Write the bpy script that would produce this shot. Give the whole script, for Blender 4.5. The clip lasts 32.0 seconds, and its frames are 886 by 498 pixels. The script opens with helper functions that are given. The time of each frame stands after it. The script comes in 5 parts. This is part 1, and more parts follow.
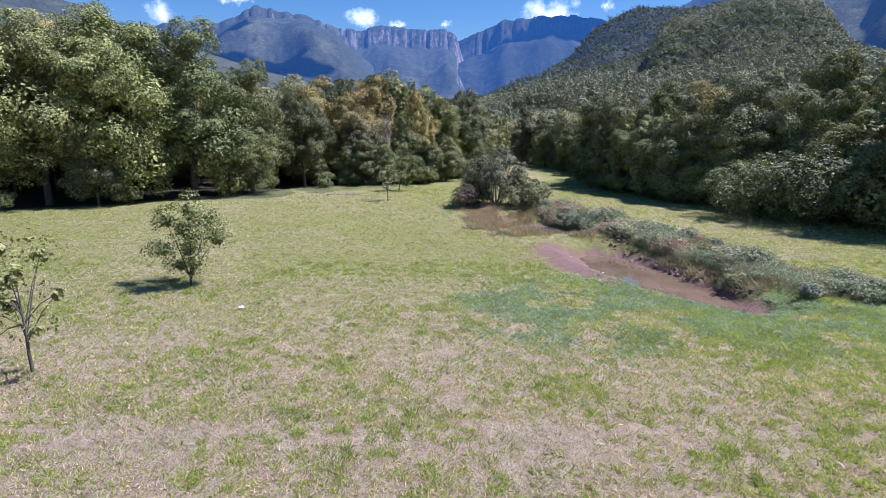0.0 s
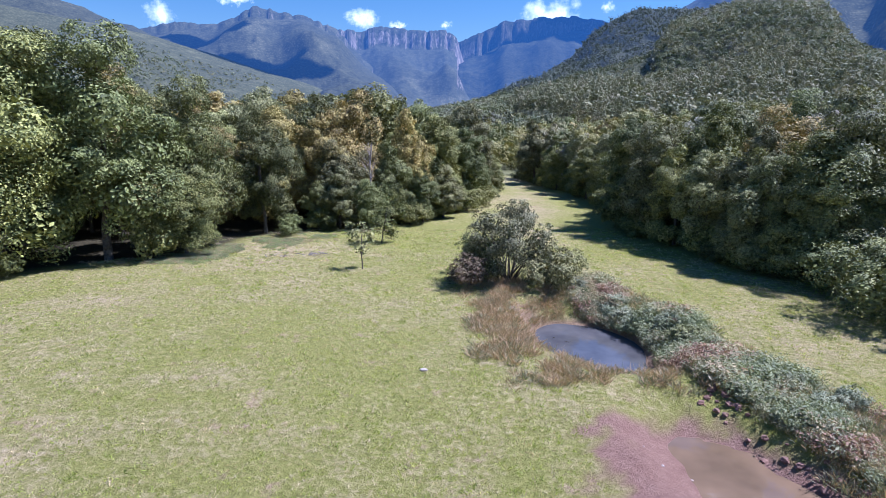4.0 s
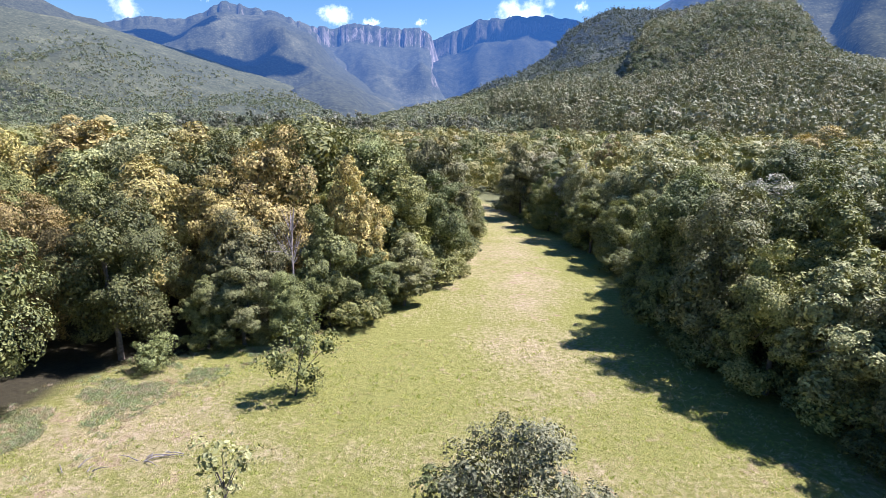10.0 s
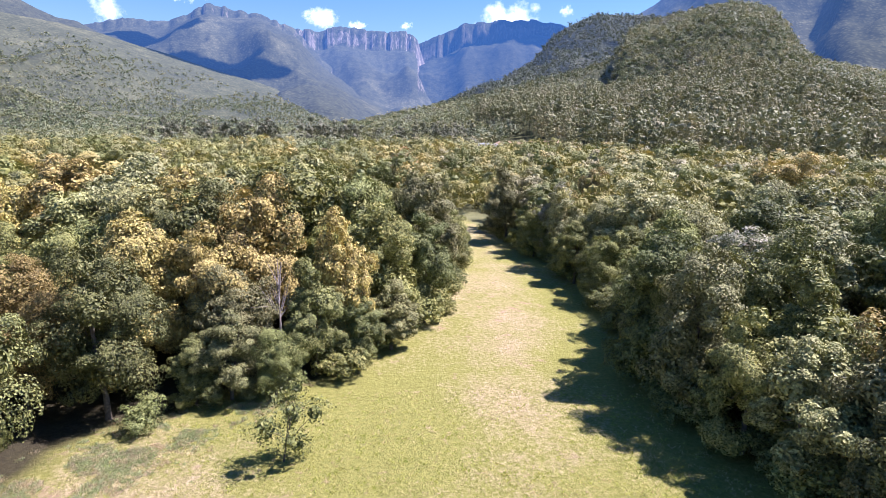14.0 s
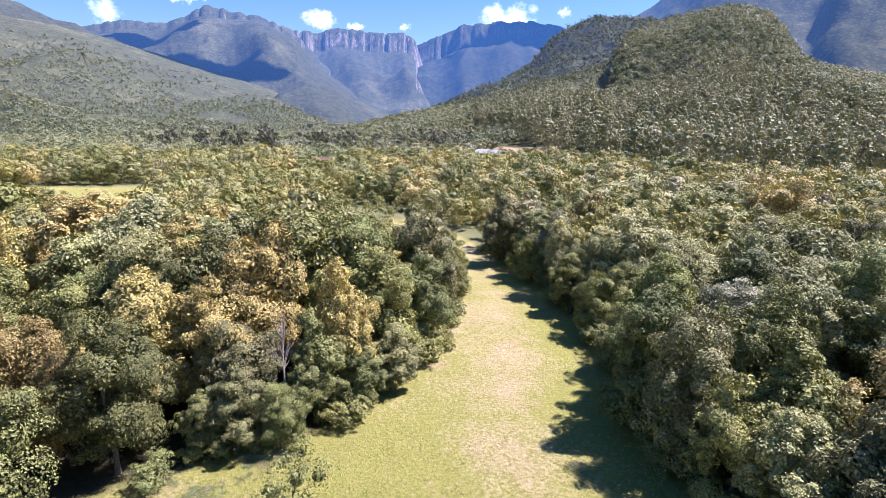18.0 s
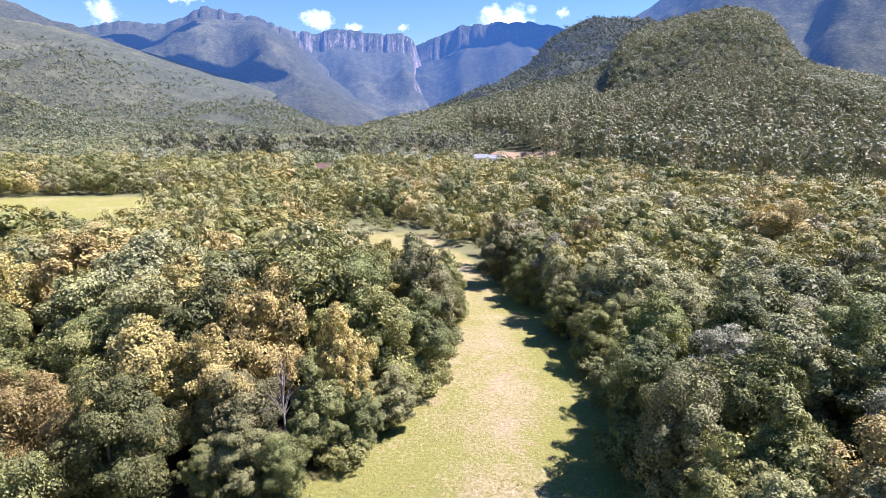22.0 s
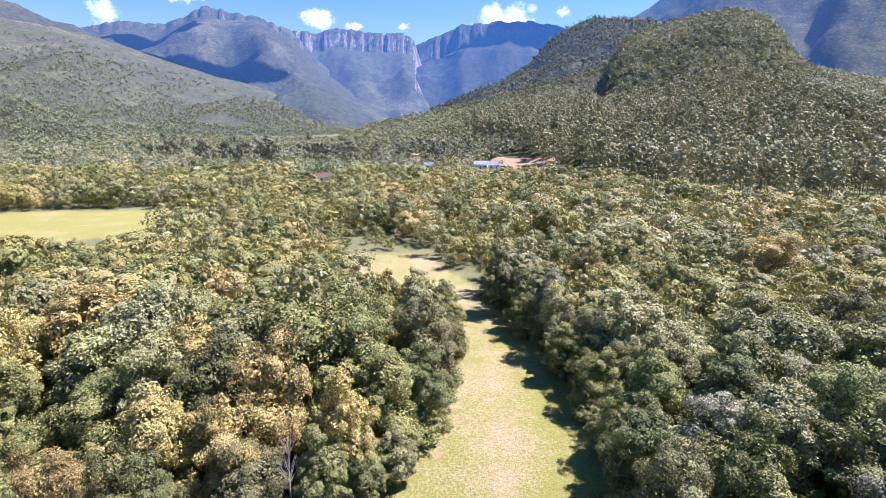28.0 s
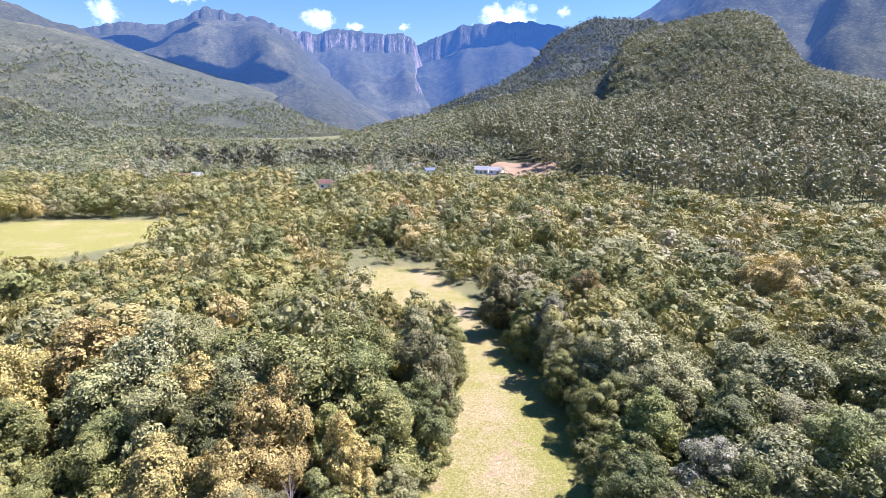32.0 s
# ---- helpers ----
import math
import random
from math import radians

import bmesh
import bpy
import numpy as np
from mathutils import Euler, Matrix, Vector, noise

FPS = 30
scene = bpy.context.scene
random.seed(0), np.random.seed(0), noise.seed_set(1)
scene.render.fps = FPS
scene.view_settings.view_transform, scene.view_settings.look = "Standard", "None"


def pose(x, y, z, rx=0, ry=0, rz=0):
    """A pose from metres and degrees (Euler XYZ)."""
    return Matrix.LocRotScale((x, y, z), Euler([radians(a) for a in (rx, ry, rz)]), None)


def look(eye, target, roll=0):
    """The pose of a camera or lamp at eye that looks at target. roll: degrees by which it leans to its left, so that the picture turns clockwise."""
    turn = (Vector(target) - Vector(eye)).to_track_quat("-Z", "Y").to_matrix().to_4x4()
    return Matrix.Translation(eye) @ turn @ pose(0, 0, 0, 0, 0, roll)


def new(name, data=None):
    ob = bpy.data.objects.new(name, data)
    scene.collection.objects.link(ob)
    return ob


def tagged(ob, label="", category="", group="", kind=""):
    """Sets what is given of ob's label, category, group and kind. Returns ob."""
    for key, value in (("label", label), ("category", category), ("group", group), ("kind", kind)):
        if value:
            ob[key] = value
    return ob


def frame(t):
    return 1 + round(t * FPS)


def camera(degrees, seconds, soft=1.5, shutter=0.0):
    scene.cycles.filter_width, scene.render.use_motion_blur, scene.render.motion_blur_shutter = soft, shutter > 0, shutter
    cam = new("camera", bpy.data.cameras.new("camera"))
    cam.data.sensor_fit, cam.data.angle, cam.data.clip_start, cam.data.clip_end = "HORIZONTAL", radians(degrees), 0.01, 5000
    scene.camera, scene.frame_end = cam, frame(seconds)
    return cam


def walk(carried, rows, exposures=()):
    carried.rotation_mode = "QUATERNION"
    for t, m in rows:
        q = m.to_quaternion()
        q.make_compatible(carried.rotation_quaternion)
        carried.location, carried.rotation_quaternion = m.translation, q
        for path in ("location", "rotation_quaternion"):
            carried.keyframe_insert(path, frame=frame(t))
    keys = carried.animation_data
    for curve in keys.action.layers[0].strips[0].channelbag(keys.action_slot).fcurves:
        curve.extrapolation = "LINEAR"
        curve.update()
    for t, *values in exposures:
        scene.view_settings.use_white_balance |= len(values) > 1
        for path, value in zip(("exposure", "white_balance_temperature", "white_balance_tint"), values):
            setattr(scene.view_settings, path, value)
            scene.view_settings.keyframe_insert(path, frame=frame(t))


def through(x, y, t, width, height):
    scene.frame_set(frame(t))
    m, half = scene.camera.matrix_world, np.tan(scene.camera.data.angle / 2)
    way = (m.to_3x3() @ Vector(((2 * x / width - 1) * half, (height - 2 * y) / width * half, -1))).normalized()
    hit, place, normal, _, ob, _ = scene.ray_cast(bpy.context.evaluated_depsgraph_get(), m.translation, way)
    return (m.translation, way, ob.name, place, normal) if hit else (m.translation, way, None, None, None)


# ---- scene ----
cam = camera(77.1, 32.0, soft=0.7)
METRES, EYE, TILT, LEAN, TURN = 52.0, 5.6, -12.0, 0.0, 0.0
ROWS = [
    (0.0, 0.0, 0.0, 0.0, -0.0, 0.0, 0.0),
    (0.5, 0.0011, 0.0315, 0.0082, -0.07, 0.01, -0.01),
    (1.0, 0.0022, 0.0597, 0.0203, 0.05, 0.01, -0.06),
    (1.5, 0.0033, 0.0899, 0.0334, 0.05, 0.01, -0.06),
    (2.0, 0.0046, 0.1223, 0.0478, 0.09, 0.03, -0.07),
    (2.5, 0.0056, 0.1525, 0.0622, 0.07, 0.05, -0.08),
    (3.0, 0.0065, 0.1804, 0.0751, 0.01, 0.06, -0.07),
    (3.5, 0.007, 0.2101, 0.0895, -0.02, 0.07, -0.08),
    (5.5, 0.01, 0.327, 0.1468, 0.04, 0.13, -0.04),
    (6.0, 0.0106, 0.3562, 0.1611, -1.07, 0.07, 0.17),
    (6.5, 0.0123, 0.3873, 0.176, -2.95, 0.0, 0.48),
    (7.0, 0.0146, 0.415, 0.1887, -3.12, 0.03, 0.48),
    (7.5, 0.0174, 0.4457, 0.197, -3.15, 0.02, 0.51),
    (8.0, 0.02, 0.4758, 0.2088, -3.02, -0.02, 0.47),
    (8.5, 0.0229, 0.5081, 0.222, -2.95, -0.02, 0.45),
    (9.0, 0.0254, 0.5389, 0.2344, -2.89, 0.05, 0.39),
    (9.5, 0.0277, 0.563, 0.2463, -2.63, 0.14, 0.2),
    (10.0, 0.0291, 0.5735, 0.2549, -2.51, -0.12, 0.22),
    (10.5, 0.0299, 0.574, 0.2633, -2.63, -0.14, 0.3),
    (11.0, 0.0313, 0.5735, 0.2737, -2.85, 0.06, 0.31),
    (11.5, 0.0317, 0.5727, 0.2827, -3.0, 0.17, 0.32),
    (12.0, 0.0314, 0.5707, 0.2916, -3.18, 0.2, 0.37),
    (12.5, 0.0311, 0.5685, 0.2981, -3.44, 0.11, 0.37),
    (13.0, 0.0306, 0.5663, 0.3041, -3.66, 0.07, 0.41),
    (13.5, 0.0305, 0.5642, 0.31, -3.82, 0.11, 0.42),
    (14.0, 0.03, 0.5618, 0.3172, -3.88, 0.14, 0.43),
    (14.5, 0.0294, 0.5594, 0.3246, -4.02, 0.14, 0.45),
    (16.5, 0.0278, 0.5486, 0.3565, -4.14, 0.15, 0.51),
    (17.0, 0.028, 0.5463, 0.3659, -4.1, 0.19, 0.51),
    (17.5, 0.0283, 0.5438, 0.3756, -4.07, 0.19, 0.52),
    (18.0, 0.0285, 0.5414, 0.3844, -4.03, 0.21, 0.52),
    (18.5, 0.0288, 0.5391, 0.3921, -4.12, 0.15, 0.54),
    (19.0, 0.0287, 0.5374, 0.4, -4.11, 0.14, 0.54),
    (19.5, 0.0285, 0.5356, 0.4082, -4.08, 0.19, 0.54),
    (20.0, 0.0288, 0.5334, 0.4165, -4.1, 0.2, 0.54),
    (20.5, 0.0291, 0.5312, 0.4249, -4.11, 0.2, 0.55),
    (21.0, 0.0293, 0.5295, 0.4326, -4.1, 0.19, 0.56),
    (21.5, 0.0299, 0.5279, 0.4401, -4.1, 0.21, 0.58),
    (22.0, 0.0304, 0.526, 0.4478, -4.15, 0.2, 0.6),
    (22.5, 0.0309, 0.5237, 0.4559, -4.16, 0.21, 0.6),
    (23.0, 0.031, 0.5213, 0.4644, -4.15, 0.22, 0.62),
    (23.5, 0.0314, 0.5192, 0.4734, -4.14, 0.23, 0.61),
    (24.0, 0.0316, 0.5171, 0.4819, -4.09, 0.21, 0.6),
    (24.5, 0.0316, 0.5151, 0.4908, -4.03, 0.22, 0.61),
    (25.0, 0.0308, 0.5136, 0.4997, -4.03, 0.22, 0.6),
    (25.5, 0.0308, 0.5115, 0.5085, -4.0, 0.19, 0.6),
    (27.5, 0.03, 0.5044, 0.5403, -4.03, 0.08, 0.61),
    (28.0, 0.0298, 0.5028, 0.5472, -4.11, 0.06, 0.62),
    (28.5, 0.0297, 0.5011, 0.5563, -4.11, 0.1, 0.64),
    (29.0, 0.0297, 0.4993, 0.5651, -4.13, 0.1, 0.64),
    (29.5, 0.0304, 0.4975, 0.5736, -4.15, 0.04, 0.64),
    (30.0, 0.0305, 0.4965, 0.5812, -4.12, 0.06, 0.61),
    (30.5, 0.0304, 0.4945, 0.5899, -4.09, 0.06, 0.63),
    (31.0, 0.0301, 0.4929, 0.5977, -4.09, 0.06, 0.64),
    (31.5, 0.0303, 0.4916, 0.6056, -4.09, 0.06, 0.62),
    (32.0, 0.0307, 0.4902, 0.6138, -4.04, 0.04, 0.62),
]
# aerial exposure of the clip: the first seconds are a little darker
EXPOSURES = [(0.0, 0.85, 5080, 25), (3.0, 0.97, 4980, 26), (6.0, 1.08, 5020, 22), (9.0, 1.25, 5420, 22), (14.0, 1.47, 5780, 29), (32.0, 1.5, 5620, 30)]
walk(cam, [(t, pose(0, 0, EYE, TILT, LEAN, TURN) @ pose(METRES * x, METRES * y, METRES * z, 90 + pitch, roll, yaw)) for t, x, y, z, yaw, pitch, roll in ROWS], EXPOSURES)

# ---- world and sun ----
SUN_AZ, SUN_EL = 82.0, 58.0          # degrees from +y towards +x, and above the horizon
world = bpy.data.worlds.new("sky")
scene.world = world
world.use_nodes = True
wn = world.node_tree.nodes
sky = wn.new("ShaderNodeTexSky")
sky.sky_type = "NISHITA"
sky.sun_disc = False
sky.sun_elevation, sky.sun_rotation = radians(SUN_EL), radians(SUN_AZ)
sky.air_density, sky.dust_density, sky.ozone_density = 1.2, 0.1, 2.2
wn["Background"].inputs["Strength"].default_value = 0.055
deep = wn.new("ShaderNodeHueSaturation")
deep.inputs["Saturation"].default_value = 1.33
world.node_tree.links.new(sky.outputs["Color"], deep.inputs["Color"])
world.node_tree.links.new(deep.outputs["Color"], wn["Background"].inputs["Color"])
SUN_DIR = Vector((math.sin(radians(SUN_AZ)) * math.cos(radians(SUN_EL)), math.cos(radians(SUN_AZ)) * math.cos(radians(SUN_EL)), math.sin(radians(SUN_EL))))
sun = new("sun", bpy.data.lights.new("sun", "SUN"))
sun.data.energy, sun.data.angle, sun.data.color = 5.0, radians(0.53), (1.0, 0.95, 0.87)
sun.matrix_world = look(SUN_DIR * 100, (0, 0, 0))

# ---- noise on arrays ----
rng = np.random.default_rng(7)


def lattice(ix, iy, seed):
    h = (ix.astype(np.int64) * 374761393 + iy.astype(np.int64) * 668265263 + seed * 974634777) & 0xFFFFFFFF
    h = ((h ^ (h >> 13)) * 1274126177) & 0xFFFFFFFF
    return ((h ^ (h >> 16)) & 0xFFFF) / 65535.0


def vnoise(x, y, seed=0):
    x, y = np.asarray(x, float), np.asarray(y, float)
    ix, iy = np.floor(x), np.floor(y)
    fx, fy = x - ix, y - iy
    fx, fy = fx * fx * (3 - 2 * fx), fy * fy * (3 - 2 * fy)
    a, b = lattice(ix, iy, seed), lattice(ix + 1, iy, seed)
    c, d = lattice(ix, iy + 1, seed), lattice(ix + 1, iy + 1, seed)
    return (a + (b - a) * fx) * (1 - fy) + (c + (d - c) * fx) * fy


def fbm(x, y, seed=0, octaves=4):
    out, amp, tot = 0.0, 1.0, 0.0
    for k in range(octaves):
        out = out + amp * vnoise(x * 2 ** k, y * 2 ** k, seed + 17 * k)
        tot, amp = tot + amp, amp * 0.5
    return out / tot


def ridged(x, y, seed=0, octaves=4):
    out, amp, tot = 0.0, 1.0, 0.0
    for k in range(octaves):
        out = out + amp * (1 - abs(2 * vnoise(x * 2 ** k, y * 2 ** k, seed + 31 * k) - 1))
        tot, amp = tot + amp, amp * 0.5
    return out / tot


def smooth(a, b, v):
    u = np.clip((v - a) / (b - a), 0, 1)
    return u * u * (3 - 2 * u)


# ---- the plan ----
# edges of the meadow: y, x of the left and of the right wood's edge
EDGE_L = np.array([(-60, -110), (20, -55), (40.5, -33), (44, -27), (48, -22.5), (52, -17), (58, -14.5), (62, -11.5), (65.5, -7), (68, -1), (75, .5), (79, 5), (90, 7), (97, 8.3), (113, 10.5), (120, 8), (129, 0), (143, -7), (155, -10), (164, -6)], float)
EDGE_R = np.array([(-60, 50), (10, 34), (26, 27), (37, 25.5), (43.5, 25), (46, 19.6), (52, 18.6), (58, 17.6), (64, 16.9), (69, 18.4), (80, 20.3), (98, 19.2), (109, 18.0), (115, 17), (122, 16), (136, 12.5), (150, 8.5), (164, 6.5)], float)


def edge_gap(x, y):
    """Metres inside the meadow (minus: inside the wood)."""
    l, r = np.interp(y, EDGE_L[:, 0], EDGE_L[:, 1]), np.interp(y, EDGE_R[:, 0], EDGE_R[:, 1])
    return np.minimum(np.minimum(x - l, r - x), 163 - y)


def field_gap(x, y):
    """The far pasture on the left."""
    return np.minimum(np.minimum(-60 - x, x + 300), np.minimum(236 + 0.16 * np.clip(x + 95, -200, 0) - y, y - 158 - 1.2 * np.clip(x + 103, 0, 60)))


def earth_gap(x, y):
    """The bare yard of the farm below the hill."""
    return 1 - np.hypot((x - 80) / 27, (y - 402) / 42)


def pool(x, y, cx, cy, a, b, turn):
    c, s = math.cos(radians(turn)), math.sin(radians(turn))
    u, v = (x - cx) * c + (y - cy) * s, -(x - cx) * s + (y - cy) * c
    v = v / b
    w = 0.16 * (fbm(x * 0.7, y * 0.7, 5, 3) - 0.5) * 2
    return np.hypot(u / a, v) + w


def pools(x, y):
    one = pool(x, y, 9.25, 23.7, 4.1, 1.4, -76.0)
    two = pool(x, y, 7.2, 37.1, 2.9, 1.85, -75.0)
    return one, two


def ground_z(x, y):
    x, y = np.asarray(x, float), np.asarray(y, float)
    z = -0.012 * np.clip(y - 15, 0, 100) + 0.02 * np.clip(y - 150, 0, 2500)
    z = z + (fbm(x * 0.06, y * 0.06, 1, 3) - 0.5) * 0.5 + (fbm(x * 0.9, y * 0.9, 2, 2) - 0.5) * 0.06
    one, two = pools(x, y)
    z = z + (fbm(x * 1.5, y * 1.5, 14, 3) - 0.5) * 0.55 * smooth(0.95, 1.3, one) * (1 - smooth(1.6, 2.2, one)) * smooth(-0.8, 0.4, x - 9.3 + (y - 25) * 0.25)
    z = z - 1.15 * (1 - smooth(0.6, 2.3, one)) - 1.35 * (1 - smooth(0.55, 2.2, two))
    mound = np.exp(-(((x - 8.2) / 2.2) ** 2 + ((y - 33.2) / 1.8) ** 2))
    return z + 0.12 * mound


WATER_Z = -1.28
MUD_WATER_Z = -0.95


class Ridge:
    """A mountain seen from the meadow: ridge line given by bearing and elevation, with a slope towards the valley."""

    def __init__(self, line, far, near, bend=1.3, cliff=0.0, rough=0.07, seed=1, grain=300.0):
        self.line = np.array(line, float)
        self.far, self.near, self.bend, self.cliff, self.rough, self.seed, self.grain = far, near, bend, cliff, rough, seed, grain

    def height(self, az, r):
        el = np.interp(az, self.line[:, 0], self.line[:, 1])
        top = 31 + self.far * np.tan(np.radians(el))
        near = self.near * (0.9 + 0.25 * fbm(az * 0.25, az * 0, self.seed + 3, 2))
        u = np.clip((r - near) / (self.far - near), 0, 1.6)
        s = np.clip(u, 0, 1)
        prof = s ** self.bend
        if self.cliff > 0:
            lip = 1 - self.cliff * (0.7 + 0.6 * vnoise(az * 0.3, az * 0, self.seed + 8))
            wob = 0.04 * (fbm(az * 2.5, r / 400, self.seed + 4, 3) - 0.5)
            steep = smooth(0.86 + wob, 0.90 + wob, s)
            prof = np.minimum(prof / (0.86 ** self.bend), 1) * lip * (1 - steep) + steep * (lip + (1 - lip) * smooth(0.86 + wob, 0.93 + wob, s))
        z = top * prof + self.far * 0.0016 * (fbm(az * 1.6, az * 0 + self.seed, self.seed, 4) - 0.5) * smooth(0.93, 1.0, s)
        q = az * np.pi / 180 * self.far / self.grain
        wx, wy = r * np.sin(np.radians(az)) / self.grain, r * np.cos(np.radians(az)) / self.grain
        bendy = 2.4 * (fbm(wx * 0.8, wy * 0.8, self.seed + 6, 3) - 0.5) + 0.5 * (s - 0.5) * (vnoise(q * 0.3, q * 0, self.seed + 12) - 0.5)
        spur = 1 - np.abs(2 * vnoise(q * 0.45 + bendy * 0.5, s * 0.9 + q * 0.15, self.seed + 2) - 1) - 0.5
        z = z + self.rough * top * spur * 2.6 * np.clip(s * 2.2, 0, 1) * np.clip((1 - s) * 2.2, 0.015, 1)
        z = z + self.rough * top * 1.2 * (ridged(wx * 1.5 + 0.3 * bendy, wy * 1.1, self.seed + 5, 5) - 0.6) * np.clip(s * 3, 0, 1) * np.clip((1 - s) * 3, 0.015, 1)
        z = z + 0.02 * top * (fbm(wx * 7, wy * 7, self.seed + 9, 3) - 0.5) * np.clip(s * 4, 0, 1) * np.clip((1 - s) * 5, 0.15, 1)
        z = np.where(u > 1, z - (u - 1) * top * 1.2, z)
        return np.where(r < near, -6 - (near - r) * 0.1, z)


HILL = Ridge([(-4, 0.2), (3.8, 1.8), (10, 3.3), (13.8, 4.3), (17, 4.9), (19, 5.5), (21, 6.0), (22.8, 6.5), (24.9, 7.1), (27.5, 7.5), (29.8, 7.8), (32.3, 7.1), (34.2, 6.2), (37, 4.9), (41.5, 3.7), (52, 3.0), (70, 2.5)], 1050, 330, 1.05, 0, 0.06, 11, 120)


def hill_z(az, r):
    """The hill with its knob, steep towards the west."""
    knob = smooth(19.2, 21.6, az + (fbm(r / 90, az * 0, 71, 3) - 0.5) * 1.5) * (1 - smooth(32.5, 36, az)) * smooth(640, 800, r)
    gully = smooth(15.6, 18.4, az) * (1 - smooth(19.4, 21.0, az + (fbm(r / 90, az * 0, 71, 3) - 0.5) * 1.5)) * smooth(600, 740, r) * (1 - smooth(880, 1000, r))
    return HILL.height(az, r) + 45 * knob - 40 * gully


def polar(x, y):
    return np.degrees(np.arctan2(x - 1.5, y - 31)), np.hypot(x - 1.5, y - 31)


def land_z(x, y):
    az, r = polar(x, y)
    return np.maximum(ground_z(x, y), np.where((az > -6) & (az < 75), hill_z(az, r), -50))


# ---- materials ----
def material(name):
    m = bpy.data.materials.new(name)
    m.use_nodes = True
    nt = m.node_tree
    return m, nt, nt.nodes["Principled BSDF"]


def node(nt, kind, **inputs):
    n = nt.nodes.new(kind)
    for key, value in inputs.items():
        n.inputs[key].default_value = value
    return n


def ramp(nt, fac, stops, mode="LINEAR"):
    r = nt.nodes.new("ShaderNodeValToRGB")
    r.color_ramp.interpolation = mode
    el = r.color_ramp.elements
    while len(el) < len(stops):
        el.new(0.5)
    for e, (p, c) in zip(el, stops):
        e.position, e.color = p, (*c, 1)
    nt.links.new(fac, r.inputs["Fac"])
    return r.outputs["Color"]


def mix(nt, fac, a, b, mode="MIX"):
    n = nt.nodes.new("ShaderNodeMix")
    n.data_type, n.blend_type = "RGBA", mode
    for sock, v in ((n.inputs[0], fac), (n.inputs[6], a), (n.inputs[7], b)):
        if isinstance(v, (int, float)):
            sock.default_value = v
        elif isinstance(v, tuple):
            sock.default_value = (*v, 1)
        else:
            nt.links.new(v, sock)
    return n.outputs[2]


def maths(nt, op, a, b=0.0, c=0.0):
    n = nt.nodes.new("ShaderNodeMath")
    n.operation = op
    for sock, v in zip(n.inputs, (a, b, c)):
        if isinstance(v, (int, float)):
            sock.default_value = v
        else:
            nt.links.new(v, sock)
    return n.outputs[0]


def noise_at(nt, scale, detail=4.0, rough=0.55, where=None):
    n = node(nt, "ShaderNodeTexNoise", Scale=scale, Detail=detail, Roughness=rough)
    if where is None:
        where = nt.nodes.new("ShaderNodeNewGeometry").outputs["Position"]
    nt.links.new(where, n.inputs["Vector"])
    return n.outputs["Fac"]


def attribute(nt, name):
    n = nt.nodes.new("ShaderNodeAttribute")
    n.attribute_name = name
    return n.outputs["Fac"]


def bump(nt, shader, height, strength, distance):
    b = node(nt, "ShaderNodeBump", Strength=strength, Distance=distance)
    nt.links.new(height, b.inputs["Height"])
    nt.links.new(b.outputs["Normal"], shader.inputs["Normal"])


def leaf_material(name, dark, mid, light, gloss=0.62, tone=False, through=0.09, grain=0.8, speck=0.6):
    """Foliage: every leaf a little different, every plant too; some light passes through the leaves."""
    m, nt, sh = material(name)
    geo = nt.nodes.new("ShaderNodeNewGeometry")
    isl = geo.outputs["Random Per Island"]
    own = attribute(nt, "tone") if tone else nt.nodes.new("ShaderNodeObjectInfo").outputs["Random"]
    patch = noise_at(nt, grain, 2.0)
    v = maths(nt, "ADD", maths(nt, "MULTIPLY", isl, speck), maths(nt, "MULTIPLY_ADD", patch, 0.75, 0.15 - speck / 2))
    col = ramp(nt, v, [(0.2, dark), (0.5, mid), (0.85, light)])
    if isinstance(tone, list):
        base = ramp(nt, own, tone, "CONSTANT")
        col = mix(nt, 1.0, base, ramp(nt, v, [(0.15, (0.6, 0.63, 0.63)), (0.5, (1, 1, 1)), (0.9, (1.28, 1.26, 1.15))]), "MULTIPLY")
    else:
        hs = node(nt, "ShaderNodeHueSaturation", Saturation=1.0)
        nt.links.new(maths(nt, "MULTIPLY_ADD", own, 0.022, 0.493), hs.inputs["Hue"])
        nt.links.new(maths(nt, "MULTIPLY_ADD", maths(nt, "FRACT", maths(nt, "MULTIPLY", own, 7.31)), 0.6, 0.76), hs.inputs["Value"])
        nt.links.new(col, hs.inputs["Color"])
        col = hs.outputs["Color"]
    nt.links.new(col, sh.inputs["Base Color"])
    sh.inputs["Roughness"].default_value = gloss
    sh.inputs["Specular IOR Level"].default_value = 0.35
    tr = nt.nodes.new("ShaderNodeBsdfTranslucent")
    nt.links.new(mix(nt, 1.0, col, (1.1, 1.12, 0.6), "MULTIPLY"), tr.inputs["Color"])
    ms = nt.nodes.new("ShaderNodeMixShader")
    ms.inputs["Fac"].default_value = through
    nt.links.new(sh.outputs["BSDF"], ms.inputs[1])
    nt.links.new(tr.outputs["BSDF"], ms.inputs[2])
    nt.links.new(ms.outputs["Shader"], nt.nodes["Material Output"].inputs["Surface"])
    return m


